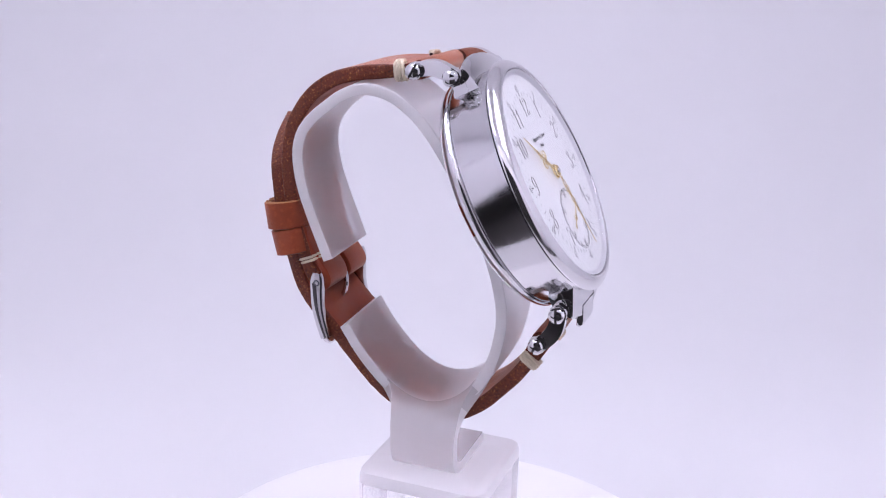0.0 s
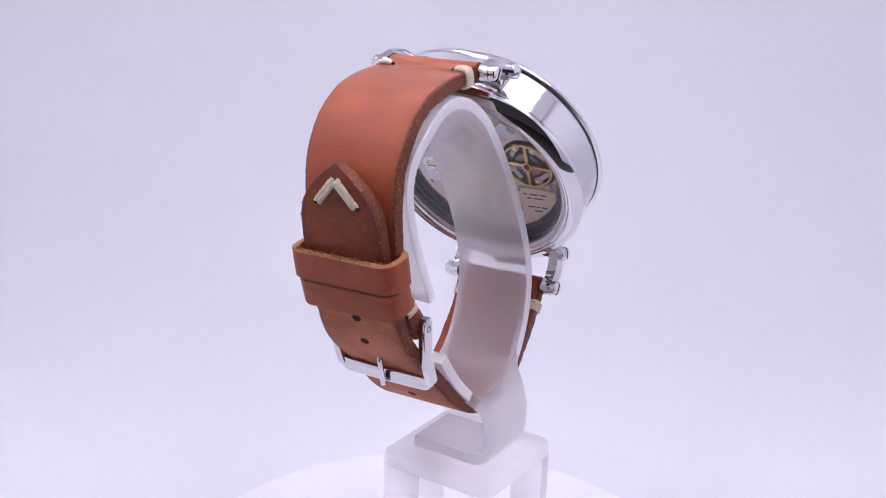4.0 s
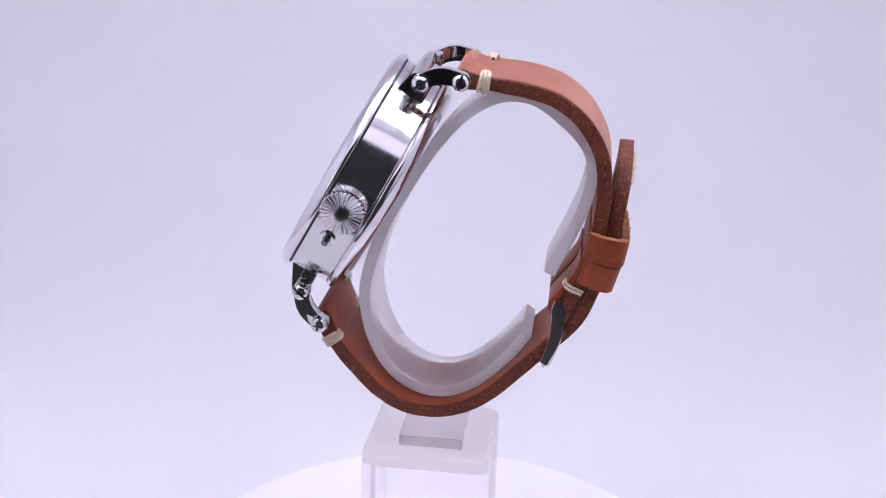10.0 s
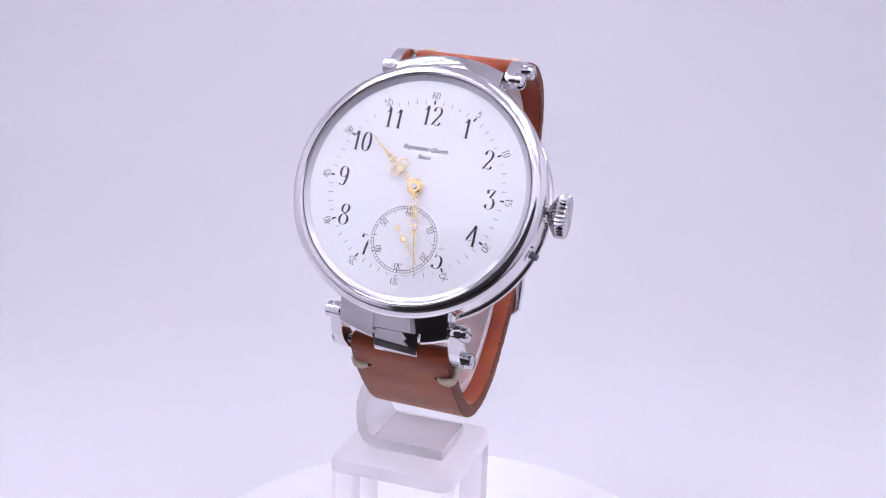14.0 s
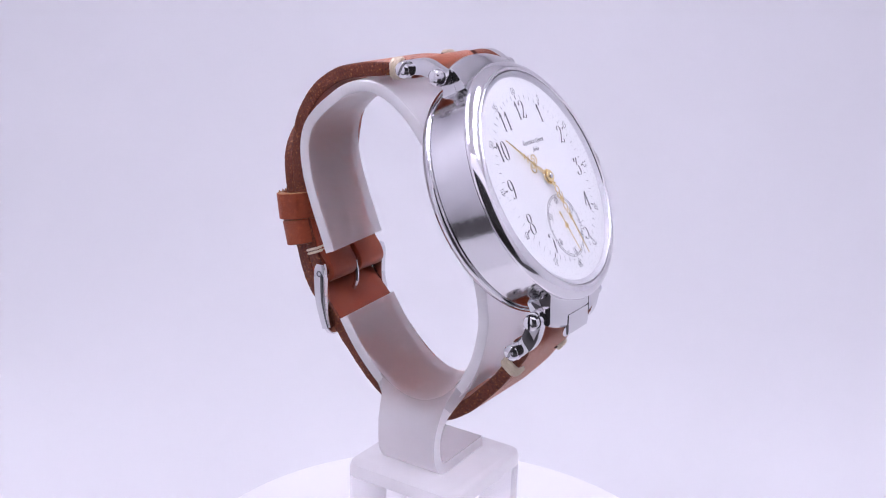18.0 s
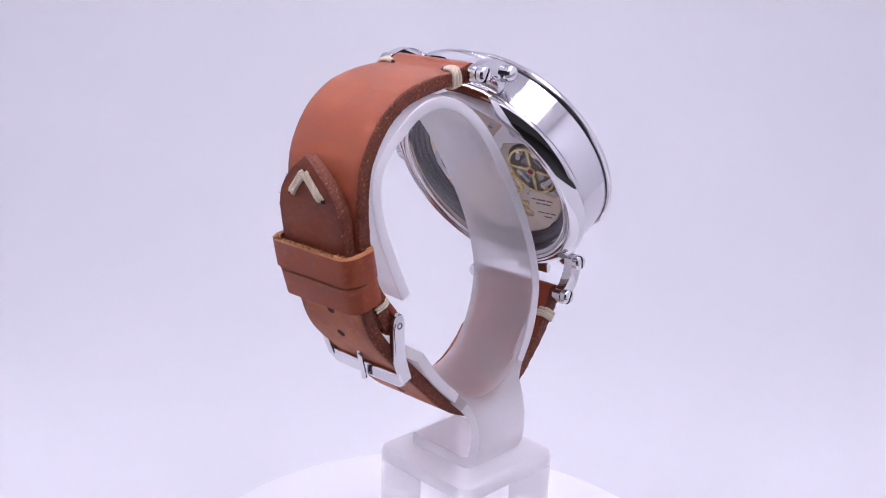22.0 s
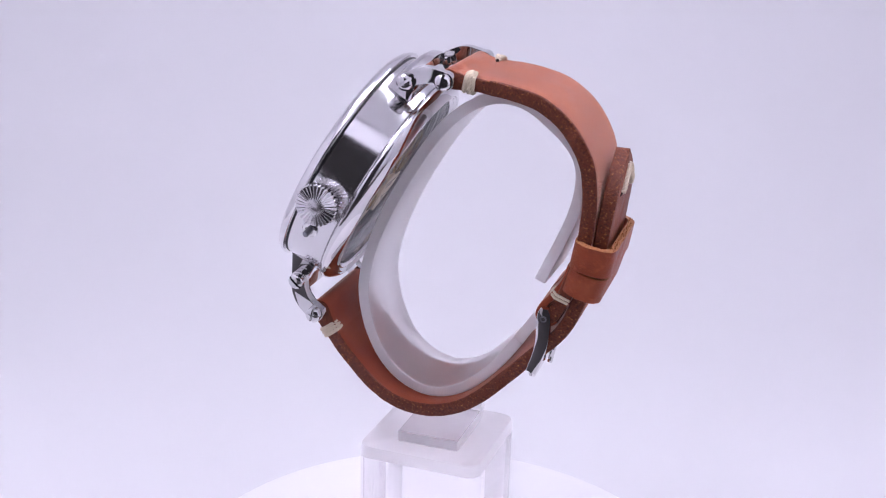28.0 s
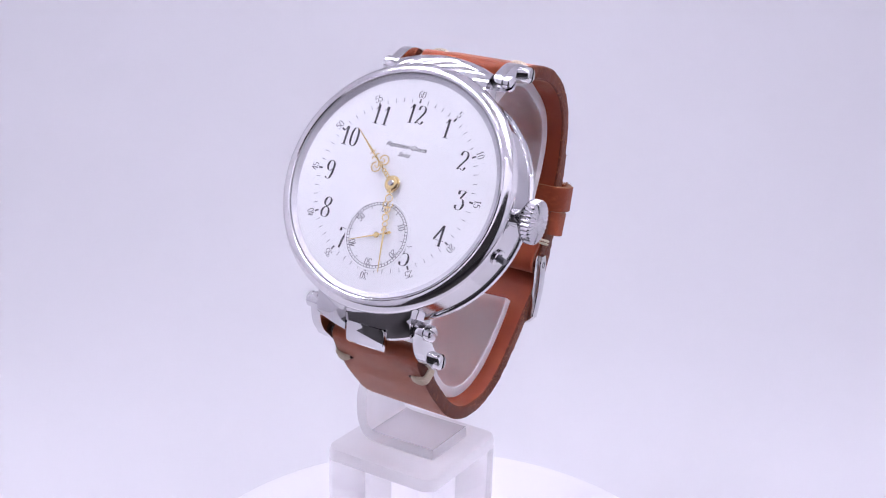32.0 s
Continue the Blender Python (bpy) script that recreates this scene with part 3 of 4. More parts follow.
# ---- dial ----
dial = on_watch("dial", disc(mesh(), 24.1, -0.8, 0.0, 128), ENAMEL, "white enamel dial with black numerals")
SUB = (-0.0, -11.2)
sub_dial = on_watch("seconds_dial", lathe(mesh(), [(0, 0.07), (7.3, 0.07), (7.5, 0.09), (7.62, 0.015)], 96, closed=False, center=SUB), SUNK, "small white seconds dial", parent=dial)

GLYPHS = {
    "0": [[(0.28, 0), (0.12, 0.12), (0.06, 0.5), (0.12, 0.88), (0.28, 1), (0.44, 0.88), (0.50, 0.5), (0.44, 0.12), (0.28, 0)]],
    "1": [[(0.12, 0.78), (0.22, 0.86), (0.30, 1.0)], [(0.31, 1.0), (0.31, 0.5), (0.31, 0.0)], [(0.14, 0.015), (0.48, 0.015)]],
    "2": [[(0.08, 0.76), (0.13, 0.93), (0.28, 1.0), (0.44, 0.92), (0.49, 0.75), (0.42, 0.56), (0.22, 0.28), (0.05, 0.04)], [(0.05, 0.04), (0.2, 0.10), (0.40, 0.03), (0.52, 0.2)]],
    "3": [[(0.07, 0.78), (0.09, 0.97)], [(0.08, 0.96), (0.28, 0.985), (0.47, 0.975)], [(0.47, 0.98), (0.36, 0.8), (0.24, 0.58)], [(0.23, 0.575), (0.40, 0.53), (0.50, 0.3), (0.43, 0.08), (0.26, 0.0), (0.11, 0.05), (0.06, 0.17), (0.12, 0.23)]],
}
GLYPHS.update({
    "4": [[(0.40, 1.0), (0.22, 0.65), (0.02, 0.29)], [(0.02, 0.28), (0.58, 0.28)], [(0.41, 1.0), (0.41, 0.5), (0.41, 0.0)], [(0.26, 0.015), (0.54, 0.015)]],
    "5": [[(0.12, 0.97), (0.30, 0.93), (0.48, 0.98)], [(0.12, 0.97), (0.1, 0.55)], [(0.1, 0.54), (0.28, 0.62), (0.45, 0.52), (0.50, 0.3), (0.42, 0.08), (0.24, 0.0), (0.09, 0.06), (0.06, 0.17)]],
    "7": [[(0.04, 0.80), (0.07, 0.97), (0.3, 0.93), (0.52, 0.98)], [(0.51, 0.97), (0.34, 0.55), (0.25, 0.0)]],
    "6": [[(0.45, 0.9), (0.32, 1.0), (0.16, 0.9), (0.07, 0.5), (0.1, 0.15), (0.28, 0.0), (0.44, 0.1), (0.49, 0.3), (0.42, 0.5), (0.28, 0.56), (0.12, 0.45)]],
    "8": [[(0.28, 0.54), (0.13, 0.64), (0.1, 0.8), (0.17, 0.95), (0.29, 1.0), (0.41, 0.94), (0.46, 0.8), (0.40, 0.64), (0.28, 0.54)], [(0.28, 0.54), (0.12, 0.42), (0.06, 0.25), (0.13, 0.06), (0.28, 0.0), (0.44, 0.07), (0.50, 0.25), (0.43, 0.43), (0.28, 0.54)]],
    "9": [[(0.11, 0.1), (0.24, 0.0), (0.40, 0.1), (0.49, 0.5), (0.46, 0.85), (0.28, 1.0), (0.12, 0.9), (0.07, 0.7), (0.14, 0.5), (0.28, 0.44), (0.44, 0.55)]],
})


def stroke(bm, points, width, low, high, count=None):
    """A flat raised line along 2D points; the width is a function of the direction, thick where it runs up and down."""
    p, _ = spline(points, count or max(4, 5 * (len(points) - 1)))
    rows = []
    for k in range(len(p)):
        d = p[min(k + 1, len(p) - 1)] - p[max(k - 1, 0)]
        d /= np.linalg.norm(d) + 1e-9
        w = width(d) / 2
        o = np.array((-d[1], d[0])) * w
        a, b = p[k] + o, p[k] - o
        rows.append([(a[0], a[1], low), (b[0], b[1], low), (b[0], b[1], high), (a[0], a[1], high)])
    loft(bm, rows)


def numeral(text, height, thick, thin, narrow=1.0, high=0.05):
    """A number in tall high-contrast figures, centred on the origin."""
    bm = mesh()
    step = 0.60
    x0 = -((len(text) - 1) * step + 0.56) / 2
    for i, ch in enumerate(text):
        for line in GLYPHS[ch]:
            pts = [((x0 + i * step + x) * height * narrow, (y - 0.5) * height) for x, y in line]
            stroke(bm, pts, lambda d: thin + (thick - thin) * abs(d[1]) ** 2.2, 0.0, high)
    return bm


def lay(bm, x, y, turn=0.0, lift=0.012):
    bm.transform(Matrix.Translation((x, y, lift)) @ Matrix.Rotation(radians(turn), 4, "Z"))
    return bm


for _h in (1, 2, 3, 4, 5, 7, 8, 9, 10, 11, 12):
    _a = radians(90 - 30 * _h)
    _r = {12: 15.6, 5: 15.9, 7: 15.6}.get(_h, 16.1)
    on_watch("hour_numeral", lay(numeral(str(_h), 4.45 if _h in (4, 5, 7, 8) else 4.15, 0.5, 0.07, 0.9, 0.02), _r * math.cos(_a), _r * math.sin(_a)), INK, parent=dial)
for _m in range(5, 61, 5):
    _a = 6 * _m
    _r = 20.0
    on_watch("minute_numeral", lay(numeral(str(_m), 1.5, 0.16, 0.06, 0.95, 0.02), _r * math.sin(radians(_a)), _r * math.cos(radians(_a)), -_a), GREY_INK, parent=dial)
_bm = mesh()
for _m in range(60):
    _a = radians(6 * _m)
    _long, _wide = (0.9, 0.36) if _m % 5 == 0 else (0.95, 0.085)
    _c = 18.55
    block(_bm, (_wide, _long, 0.03), (_c * math.sin(_a), _c * math.cos(_a), 0.02), turn=Matrix.Rotation(-_a, 4, "Z"))
on_watch("minute_track", _bm, GREY_INK, parent=dial)

# the seconds dial's railway track and figures
_bm = mesh()
for _r in (7.05, 6.5):
    lathe(_bm, [(_r - 0.04, 0.08), (_r - 0.04, 0.10), (_r + 0.04, 0.10), (_r + 0.04, 0.08)], 96, center=SUB)
for _m in range(60):
    _a = radians(6 * _m)
    _in = 5.9 if _m % 5 == 0 and _m % 10 else 6.5
    _mid = (7.05 + _in) / 2
    block(_bm, (0.2 if _m % 10 == 0 else 0.09, 7.05 - _in, 0.03), (SUB[0] + _mid * math.sin(_a), SUB[1] + _mid * math.cos(_a), 0.09), turn=Matrix.Rotation(-_a, 4, "Z"))
on_watch("seconds_track", _bm, INK, parent=sub_dial)
for _m in range(10, 61, 10):
    _a = 6 * _m
    on_watch("seconds_numeral", lay(numeral(str(_m), 1.4, 0.15, 0.06, 0.95, 0.02), SUB[0] + 5.75 * math.sin(radians(_a)), SUB[1] + 5.75 * math.cos(radians(_a)), -_a, 0.08), GREY_INK, parent=sub_dial)


def writing(name, text, size, x, y, parent, material, shear=0.45, spacing=1.0):
    """Words in the built-in font, as a thin raised mesh centred at x, y."""
    curve = bpy.data.curves.new(name, "FONT")
    curve.body, curve.size, curve.shear, curve.align_x, curve.align_y = text, size, shear, "CENTER", "CENTER"
    curve.extrude, curve.space_character, curve.resolution_u = 0.012, spacing, 4
    ob = new(name, curve)
    bpy.context.view_layer.update()
    me = bpy.data.meshes.new_from_object(ob.evaluated_get(bpy.context.evaluated_depsgraph_get()))
    bpy.data.objects.remove(ob)
    bm = mesh()
    bm.from_mesh(me)
    bm.transform(Matrix.Translation((x, y, 0.03)))
    return on_watch(name, bm, material, parent=parent)


writing("dial_writing", "Repetition Quarts", 1.45, 0.1, 8.35, dial, INK, 0.55, 0.93)
writing("dial_writing", "Swiss", 1.4, 0.1, 6.55, dial, INK, 0.55, 0.95)


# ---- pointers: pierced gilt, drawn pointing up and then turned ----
def wire(bm, points, w, low, high, count=None):
    stroke(bm, points, lambda d: 0.8 * w, low, high, count)


def circle(cx, cy, r, a0=0, a1=360, steps=12):
    return [(cx + r * math.cos(radians(a0 + (a1 - a0) * k / steps)), cy + r * math.sin(radians(a0 + (a1 - a0) * k / steps))) for k in range(steps + 1)]


def hour_hand():
    bm = mesh()
    lo, hi = 0.55, 0.72
    disc(bm, 1.75, 0.45, 0.75, 36, soft=0.1)
    for k in range(3):                                 # the twisted shank
        wire(bm, circle(0, 2.15 + 0.75 * k, 0.38, -90, 270, 10), 0.24, lo, hi)
    for s in (-1, 1):
        wire(bm, circle(s * 1.15, 5.6, 1.05, -160 if s > 0 else -20, 130 if s > 0 else -310, 14), 0.26, lo, hi)
        wire(bm, circle(s * 0.85, 5.7, 0.42, -200 if s > 0 else 20, 60 if s > 0 else -240, 8), 0.22, lo, hi)
        wire(bm, [(0, 4.3), (s * 0.35, 5.2), (0, 6.6)], 0.22, lo, hi)
        wire(bm, [(0, 7.4), (s * 0.55, 7.9), (s * 0.95, 7.6)], 0.24, lo, hi)
        wire(bm, [(0, 8.6), (s * 0.4, 9.0), (s * 0.65, 8.8)], 0.22, lo, hi)
    wire(bm, [(0, 4.0), (0, 7.4)], 0.26, lo, hi)
    wire(bm, [(0, 6.6), (0, 9.2)], 0.5, lo, hi)
    rows = [[(-w, y, lo), (w, y, lo), (w, y, hi), (-w, y, hi)] for y, w in ((9.0, 0.26), (11, 0.18), (15.6, 0.05))]
    loft(bm, rows)
    return bm


def minute_hand():
    bm = mesh()
    lo, hi = 0.95, 1.1
    disc(bm, 1.35, 0.85, 1.2, 36, soft=0.12)
    wire(bm, [(0, 1.2), (0, 2.6)], 0.5, lo, hi)
    wire(bm, [(-0.75, 1.9), (0.75, 1.9)], 0.42, lo, hi)
    wire(bm, circle(0, 3.3, 0.8), 0.24, lo, hi)
    for s in (-1, 1):
        wire(bm, circle(s * 0.55, 4.6, 0.6, 200, -80, 10), 0.22, lo, hi)
        wire(bm, [(0, 5.1), (s * 0.7, 5.7), (s * 0.1, 6.5)], 0.24, lo, hi)
        wire(bm, [(s * 0.15, 9.3), (s * 0.45, 9.9), (s * 0.55, 10.3)], 0.2, lo, hi)
    wire(bm, [(0, 4.1), (0, 6.6)], 0.22, lo, hi)
    wire(bm, circle(0.1, 7.4, 0.75, 90, 420), 0.24, lo, hi)
    wire(bm, circle(0, 8.8, 0.55), 0.22, lo, hi)
    rows = [[(-w, y, lo), (w, y, lo), (w, y, hi), (-w, y, hi)] for y, w in ((9.2, 0.3), (10.2, 0.22), (14, 0.13), (19.0, 0.045))]
    loft(bm, rows)
    return bm


def seconds_hand():
    bm = mesh()
    lo, hi = 0.35, 0.47
    disc(bm, 0.62, 0.25, 0.55, 28, soft=0.1)
    rows = [[(-w, y, lo), (w, y, lo), (w, y, hi), (-w, y, hi)] for y, w in ((-3.5, 0.05), (-3.2, 0.3), (-2.6, 0.28), (-1.6, 0.1), (0, 0.17), (3.2, 0.11), (6.5, 0.045))]
    loft(bm, rows)
    return bm


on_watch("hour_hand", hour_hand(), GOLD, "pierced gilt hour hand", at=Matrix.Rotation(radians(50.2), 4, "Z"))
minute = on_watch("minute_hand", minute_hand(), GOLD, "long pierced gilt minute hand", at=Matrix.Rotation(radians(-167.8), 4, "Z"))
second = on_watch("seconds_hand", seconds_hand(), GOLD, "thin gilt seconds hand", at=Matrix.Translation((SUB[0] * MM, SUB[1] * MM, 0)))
_bm = disc(mesh(), 0.62, 1.15, 1.5, 28, soft=0.12)
on_watch("hand_nut", _bm, BRUSHED, "small steel pin in the middle")

# ---- movement behind the back glass ----
on_watch("movement_plate", lathe(mesh(), [(0, -9.2), (18.9, -9.2), (19.2, -9.0), (19.2, -8.0), (0, -8.0)], 96, closed=False), PLATE, "matt champagne movement plate")


def toothed(bm, cx, cy, r, teeth, z0, z1, hole=0.0):
    """A toothed wheel; z0 is the visible face."""
    n = teeth * 4
    rows = []
    def ring(q, z, cut):
        return [(cx + (q - (0.55 if cut and k % 4 in (2, 3) else 0)) * math.cos(2 * math.pi * k / n), cy + (q - (0.55 if cut and k % 4 in (2, 3) else 0)) * math.sin(2 * math.pi * k / n), z) for k in range(n)]
    loft(bm, [ring(r * 0.60, z0 + 0.25, 0), ring(r * 0.62, z0, 0), ring(r * 0.80, z0, 0), ring(r * 0.82, z0 + 0.12, 0), ring(r, z0 + 0.12, 1), ring(r, z1, 1)])
    return bm


for _cx, _cy, _r, _n in ((13.0, -0.2, 4.9, 44), (6.3, 8.1, 5.9, 52)):
    _w = on_watch("winding_wheel", toothed(mesh(), _cx, _cy, _r, _n, -10.4, -9.3), WHEEL, "toothed steel winding wheel")
    on_watch("wheel_ring", lathe(mesh(), [(_r * 0.35, -10.3), (_r * 0.35, -10.55), (_r * 0.58, -10.45), (_r * 0.58, -10.2)], 48, center=(_cx, _cy)), STEEL, parent=_w)
    _bm = disc(mesh(), _r * 0.27, -10.8, -10.2, 28, (_cx, _cy))
    on_watch("wheel_screw", _bm, PLATE, parent=_w)
    # black bar on the uncut head for the slot's shade
    block(_bm := mesh(), (_r * 0.5, 0.28, 0.1), (_cx, _cy, -10.82))
    on_watch("slot_shade_bar", _bm, GROOVE, parent=_w)


def plate_screw(cx, cy, r, turn):
    bm = disc(mesh(), r, -9.75, -9.1, 24, (cx, cy))
    ob = on_watch("plate_screw", bm, WHEEL, "small slotted screw")
    # the slot's shade as a black bar laid on the head
    on_watch("slot_shade_bar", block(mesh(), (r * 1.7, 0.22, 0.06), (cx, cy, -9.77), turn=Matrix.Rotation(radians(turn), 4, "Z")), GROOVE, parent=ob)


for _q in ((-17.6, 8.4, 0.9, 30), (-17.9, -3.6, 0.9, 70), (-9.4, -5.6, 0.9, 15), (12.1, -7.3, 1.0, 20), (15.6, -6.2, 0.7, 60), (-11.2, 12.6, 1.0, 40), (-14.6, 11.2, 0.8, 10), (2.0, 15.0, 1.0, 75), (-5.0, 13.5, 0.7, 5), (-9.6, -12.8, 1.0, 120)):
    plate_screw(*_q)
# the balance with its cock, over a flat disc dark with a well's shade, and bridges with engraved lines
# brown that carries the shade of the well and the opening; neither is cut
WELL_SHADE = shader("brown_well_shade", (0.16, 0.13, 0.11), 0.4, 0.4)
on_watch("balance_well_shade", disc(mesh(), 7.0, -9.32, -9.0, 64, (-13.2, 2.6)), WELL_SHADE, "flat disc with a well's shade in its dark colour")
_bc = (-13.3, 2.7)
_bm = lathe(mesh(), [(5.75, -10.4), (6.25, -10.4), (6.25, -9.9), (5.75, -9.9)], 64, center=_bc)
for _k in range(2):
    block(_bm, (11.6, 0.75, 0.4), (*_bc, -10.15), bevel=0.08, turn=Matrix.Rotation(radians(6 + 90 * _k), 4, "Z"))
disc(_bm, 1.25, -10.6, -9.9, 28, _bc)
balance = on_watch("balance_wheel", _bm, BRASS, "gilt balance wheel with four spokes")
on_watch("jewel", disc(mesh(), 0.7, -10.8, -10.4, 20, _bc), RUBY, parent=balance)
_bm = mesh()
for _r in (1.9, 2.3, 2.7, 3.1):
    lathe(_bm, [(_r - 0.08, -9.75), (_r + 0.08, -9.75), (_r + 0.08, -9.55), (_r - 0.08, -9.55)], 48, center=_bc)
on_watch("hairspring", _bm, STEEL, "fine coiled steel spring", parent=balance)
# small bright pieces under the balance: two levers with round heads, a regulator arm and screws
for _cx, _cy, _turn, _long in ((-16.6, 5.9, 40, 4.2), (-16.3, -0.9, -38, 4.6), (-10.2, 6.2, 120, 3.4), (-9.6, -0.2, 60, 3.6)):
    _m = Matrix.Translation((_cx, _cy, 0)) @ Matrix.Rotation(radians(_turn), 4, "Z")
    _bm = prism(mesh(), rounded(_long / 2, 0.55, 0.5, 3), -9.75, -9.35, 2, 0.06)
    disc(_bm, 0.95, -9.85, -9.3, 24, (_long / 2 - 0.4, 0), soft=0.0)
    _bm.transform(_m)
    _lever = on_watch("lever", _bm, WHEEL, "small pale steel lever")
    _bm = disc(mesh(), 0.5, -9.98, -9.8, 18, (_long / 2 - 0.4, 0))
    _bm.transform(_m)
    on_watch("lever_screw", _bm, GOLD, parent=_lever)
on_watch("escape_wheel", toothed(mesh(), -11.6, -12.4, 2.3, 16, -9.75, -9.3), BRASS, "small gilt escape wheel")
# laid on the plate, the opening's shade is only its colour
on_watch("plate_opening_shade", prism(mesh(), [(-0.6, -9.0), (1.2, -8.6), (2.2, -11.0), (4.2, -13.6), (3.6, -14.6), (1.2, -13.6), (-0.4, -11.6)], -9.34, -9.1, 2), WELL_SHADE, "flat piece with an opening's shade in its dark colour")
on_watch("jewel", disc(mesh(), 0.8, -9.55, -9.3, 20, (0.9, -11.6)), RUBY)

_cock = [(-18.6, -5.2), (-14, -4.2), (-9.5, -4.6), (-8.4, -7.4), (-8.8, -13.5), (-11.5, -15), (-15.5, -11.4), (-18, -8)]
cock = on_watch("bridge", prism(mesh(), _cock, -10.1, -9.2, 2, 0.12), PLATE, "champagne bridge with engraved lines")
_bm = mesh()
for _y, _words in ((-6.3, (1.6, 2.4, 1.1)), (-7.5, (2.6, 1.2)), (-10.3, (1.4, 0.9, 1.8)), (-11.5, (2.2,))):
    _x = -12.9 - (sum(_words) + 0.5 * (len(_words) - 1)) / 2
    for _w in _words:
        block(_bm, (_w, 0.3, 0.05), (_x + _w / 2, _y, -10.13))
        _x += _w + 0.5
on_watch("engraved_line", _bm, GROOVE, parent=cock)
_bridge = [(-6, 12), (-9, 14.5), (-13.5, 12.4), (-16, 9.6), (-12, 10.2), (-7, 9.4), (-2.5, 3), (-3.5, -6), (-1, -13), (2.5, -17), (3.2, -16), (0.2, -11), (-2, -4), (-1, 3), (-2.5, 8)]
on_watch("bridge", prism(mesh(), _bridge, -9.7, -9.15, 2, 0.1), BRUSHED, "narrow curved steel bridge")
for _cx, _cy, _r, _mat in ((-4.6, -3.2, 3.2, BRASS), (-6.4, -10.6, 2.4, BRASS), (1.6, -11.6, 1.1, GROOVE)):
    _bm = lathe(mesh(), [(_r - 0.6, -9.7), (_r, -9.7), (_r, -9.3), (_r - 0.6, -9.3)], 40, center=(_cx, _cy))
    for _k in range(2):
        block(_bm, (2 * _r - 0.8, 0.35, 0.25), (_cx, _cy, -9.5), turn=Matrix.Rotation(radians(35 + 90 * _k), 4, "Z"))
    on_watch("train_wheel", _bm, _mat, "small gilt train wheel")

# ---- strap ----
SEAT = HEAD


def rope(bm, points, radius, count):
    """A twisted thread of three strands along a smooth path."""
    p, at = spline(points, count)
    for k in range(3):
        strand, last = [], None
        for i in range(count):
            d = Vector(p[min(i + 1, count - 1)] - p[max(i - 1, 0)]).normalized()
            last = d.orthogonal().normalized() if last is None else (last - d * last.dot(d)).normalized()
            a = 2 * math.pi * (k / 3 + at[i] / (5.0 * radius))
            strand.append(Vector(p[i]) + 0.5 * radius * (math.cos(a) * last + math.sin(a) * d.cross(last)))
        tube(bm, strand, 0.58 * radius, 6, count)



UPPER = [(33.1, -14.0), (33.3, -15.4), (34.0, -18.4), (35.3, -21.6), (37.2, -26.4), (38.5, -31), (38.9, -34.4), (38.3, -39.4), (36.4, -44), (33.5, -48.2), (29.7, -51.3), (25.6, -53.8), (22.3, -55.3), (19.3, -56.6), (14.5, -58.2), (9.5, -59.3), (4.5, -60.0), (0.5, -60.1), (-1.4, -59.3)]
LOWER = [(-32.5, -14.9), (-33.3, -15.9), (-34.5, -18), (-35.9, -20.9), (-37.7, -24.6), (-39.3, -29.1), (-40.7, -33.4), (-41.3, -37.1), (-41.4, -39.9), (-40.8, -43.5), (-39.4, -46.9), (-37.5, -49.9), (-34.7, -52.8), (-31.2, -55.3), (-27.5, -57.0), (-24.3, -58.1), (-20.6, -59.1), (-17.0, -60.1), (-14.1, -60.8), (-10.3, -61.8), (-6.5, -62.9), (-3.0, -63.7), (0.9, -63.9), (5.9, -63.2),
         (10.5, -62.5), (15, -61.4), (19.6, -60.0), (23.9, -58.3), (28.7, -56.4), (33.3, -54.3), (37.3, -52.2)]


def skew(n):
    """The strap runs a little askew: its drift along e at a depth n behind the dial."""
    return -0.8 * min(max((-15 - n) / 40, 0), 1)


def sides(j):
    """Materials round a strap's section: 0 outer face, 1 burnished edge, 2 inner face."""
    if j < 0:
        return 1
    return {3: 0, 4: 0, 5: 0, 13: 2, 14: 2, 15: 2}.get(j, 1)


def lower_half(s, run):
    left = run - s
    wide = 11.4 - 0.5 * min(max((s - 45) / 30, 0), 1) - 0.9 * min(max((s - 75) / 20, 0), 1)
    return wide * (1 - (1 - left / 14) ** 2.3) if left < 14 else wide


_bm = mesh()
_up, _up_run = strip(_bm, UPPER, 110, lambda s: 11.2 + 0.6 * min(s / 15, 1) - 0.85 * min(max((s - 30) / 25, 0), 1), lambda s: 2.6 + 0.6 * min(max((s - 4) / 6, 0), 1), index=lambda j: {0: 1}.get(j, sides(j)), soft=0.45, noisy=0.16, shift=skew, rim=2.4)
upper = on_watch("upper_strap", _bm, [OUTER, EDGE, INNER], "cognac leather strap piece", sharp=50)
_bm = mesh()
_run = spline(LOWER, 200)[1][-1]
_low, _low_run = strip(_bm, LOWER, 200, lambda s: max(lower_half(s, _run), 0.3), 3.1, index=lambda j: {0: 2, 2: 0}.get(sides(j), 1), soft=0.45, noisy=0.18, shift=skew, rim=2.8)
for _f in _bm.faces:
    if _f.material_index == 0 and _f.calc_center_median().y > 16 and _f.calc_center_median().z < -50:
        _f.material_index = 3
    elif _f.material_index == 0 and _f.calc_center_median().z < -50:
        _f.material_index = 4
lower = on_watch("lower_strap", _bm, [OUTER, EDGE, INNER, TAIL, SUEDE], "cognac leather strap piece with a pointed tail", sharp=50)


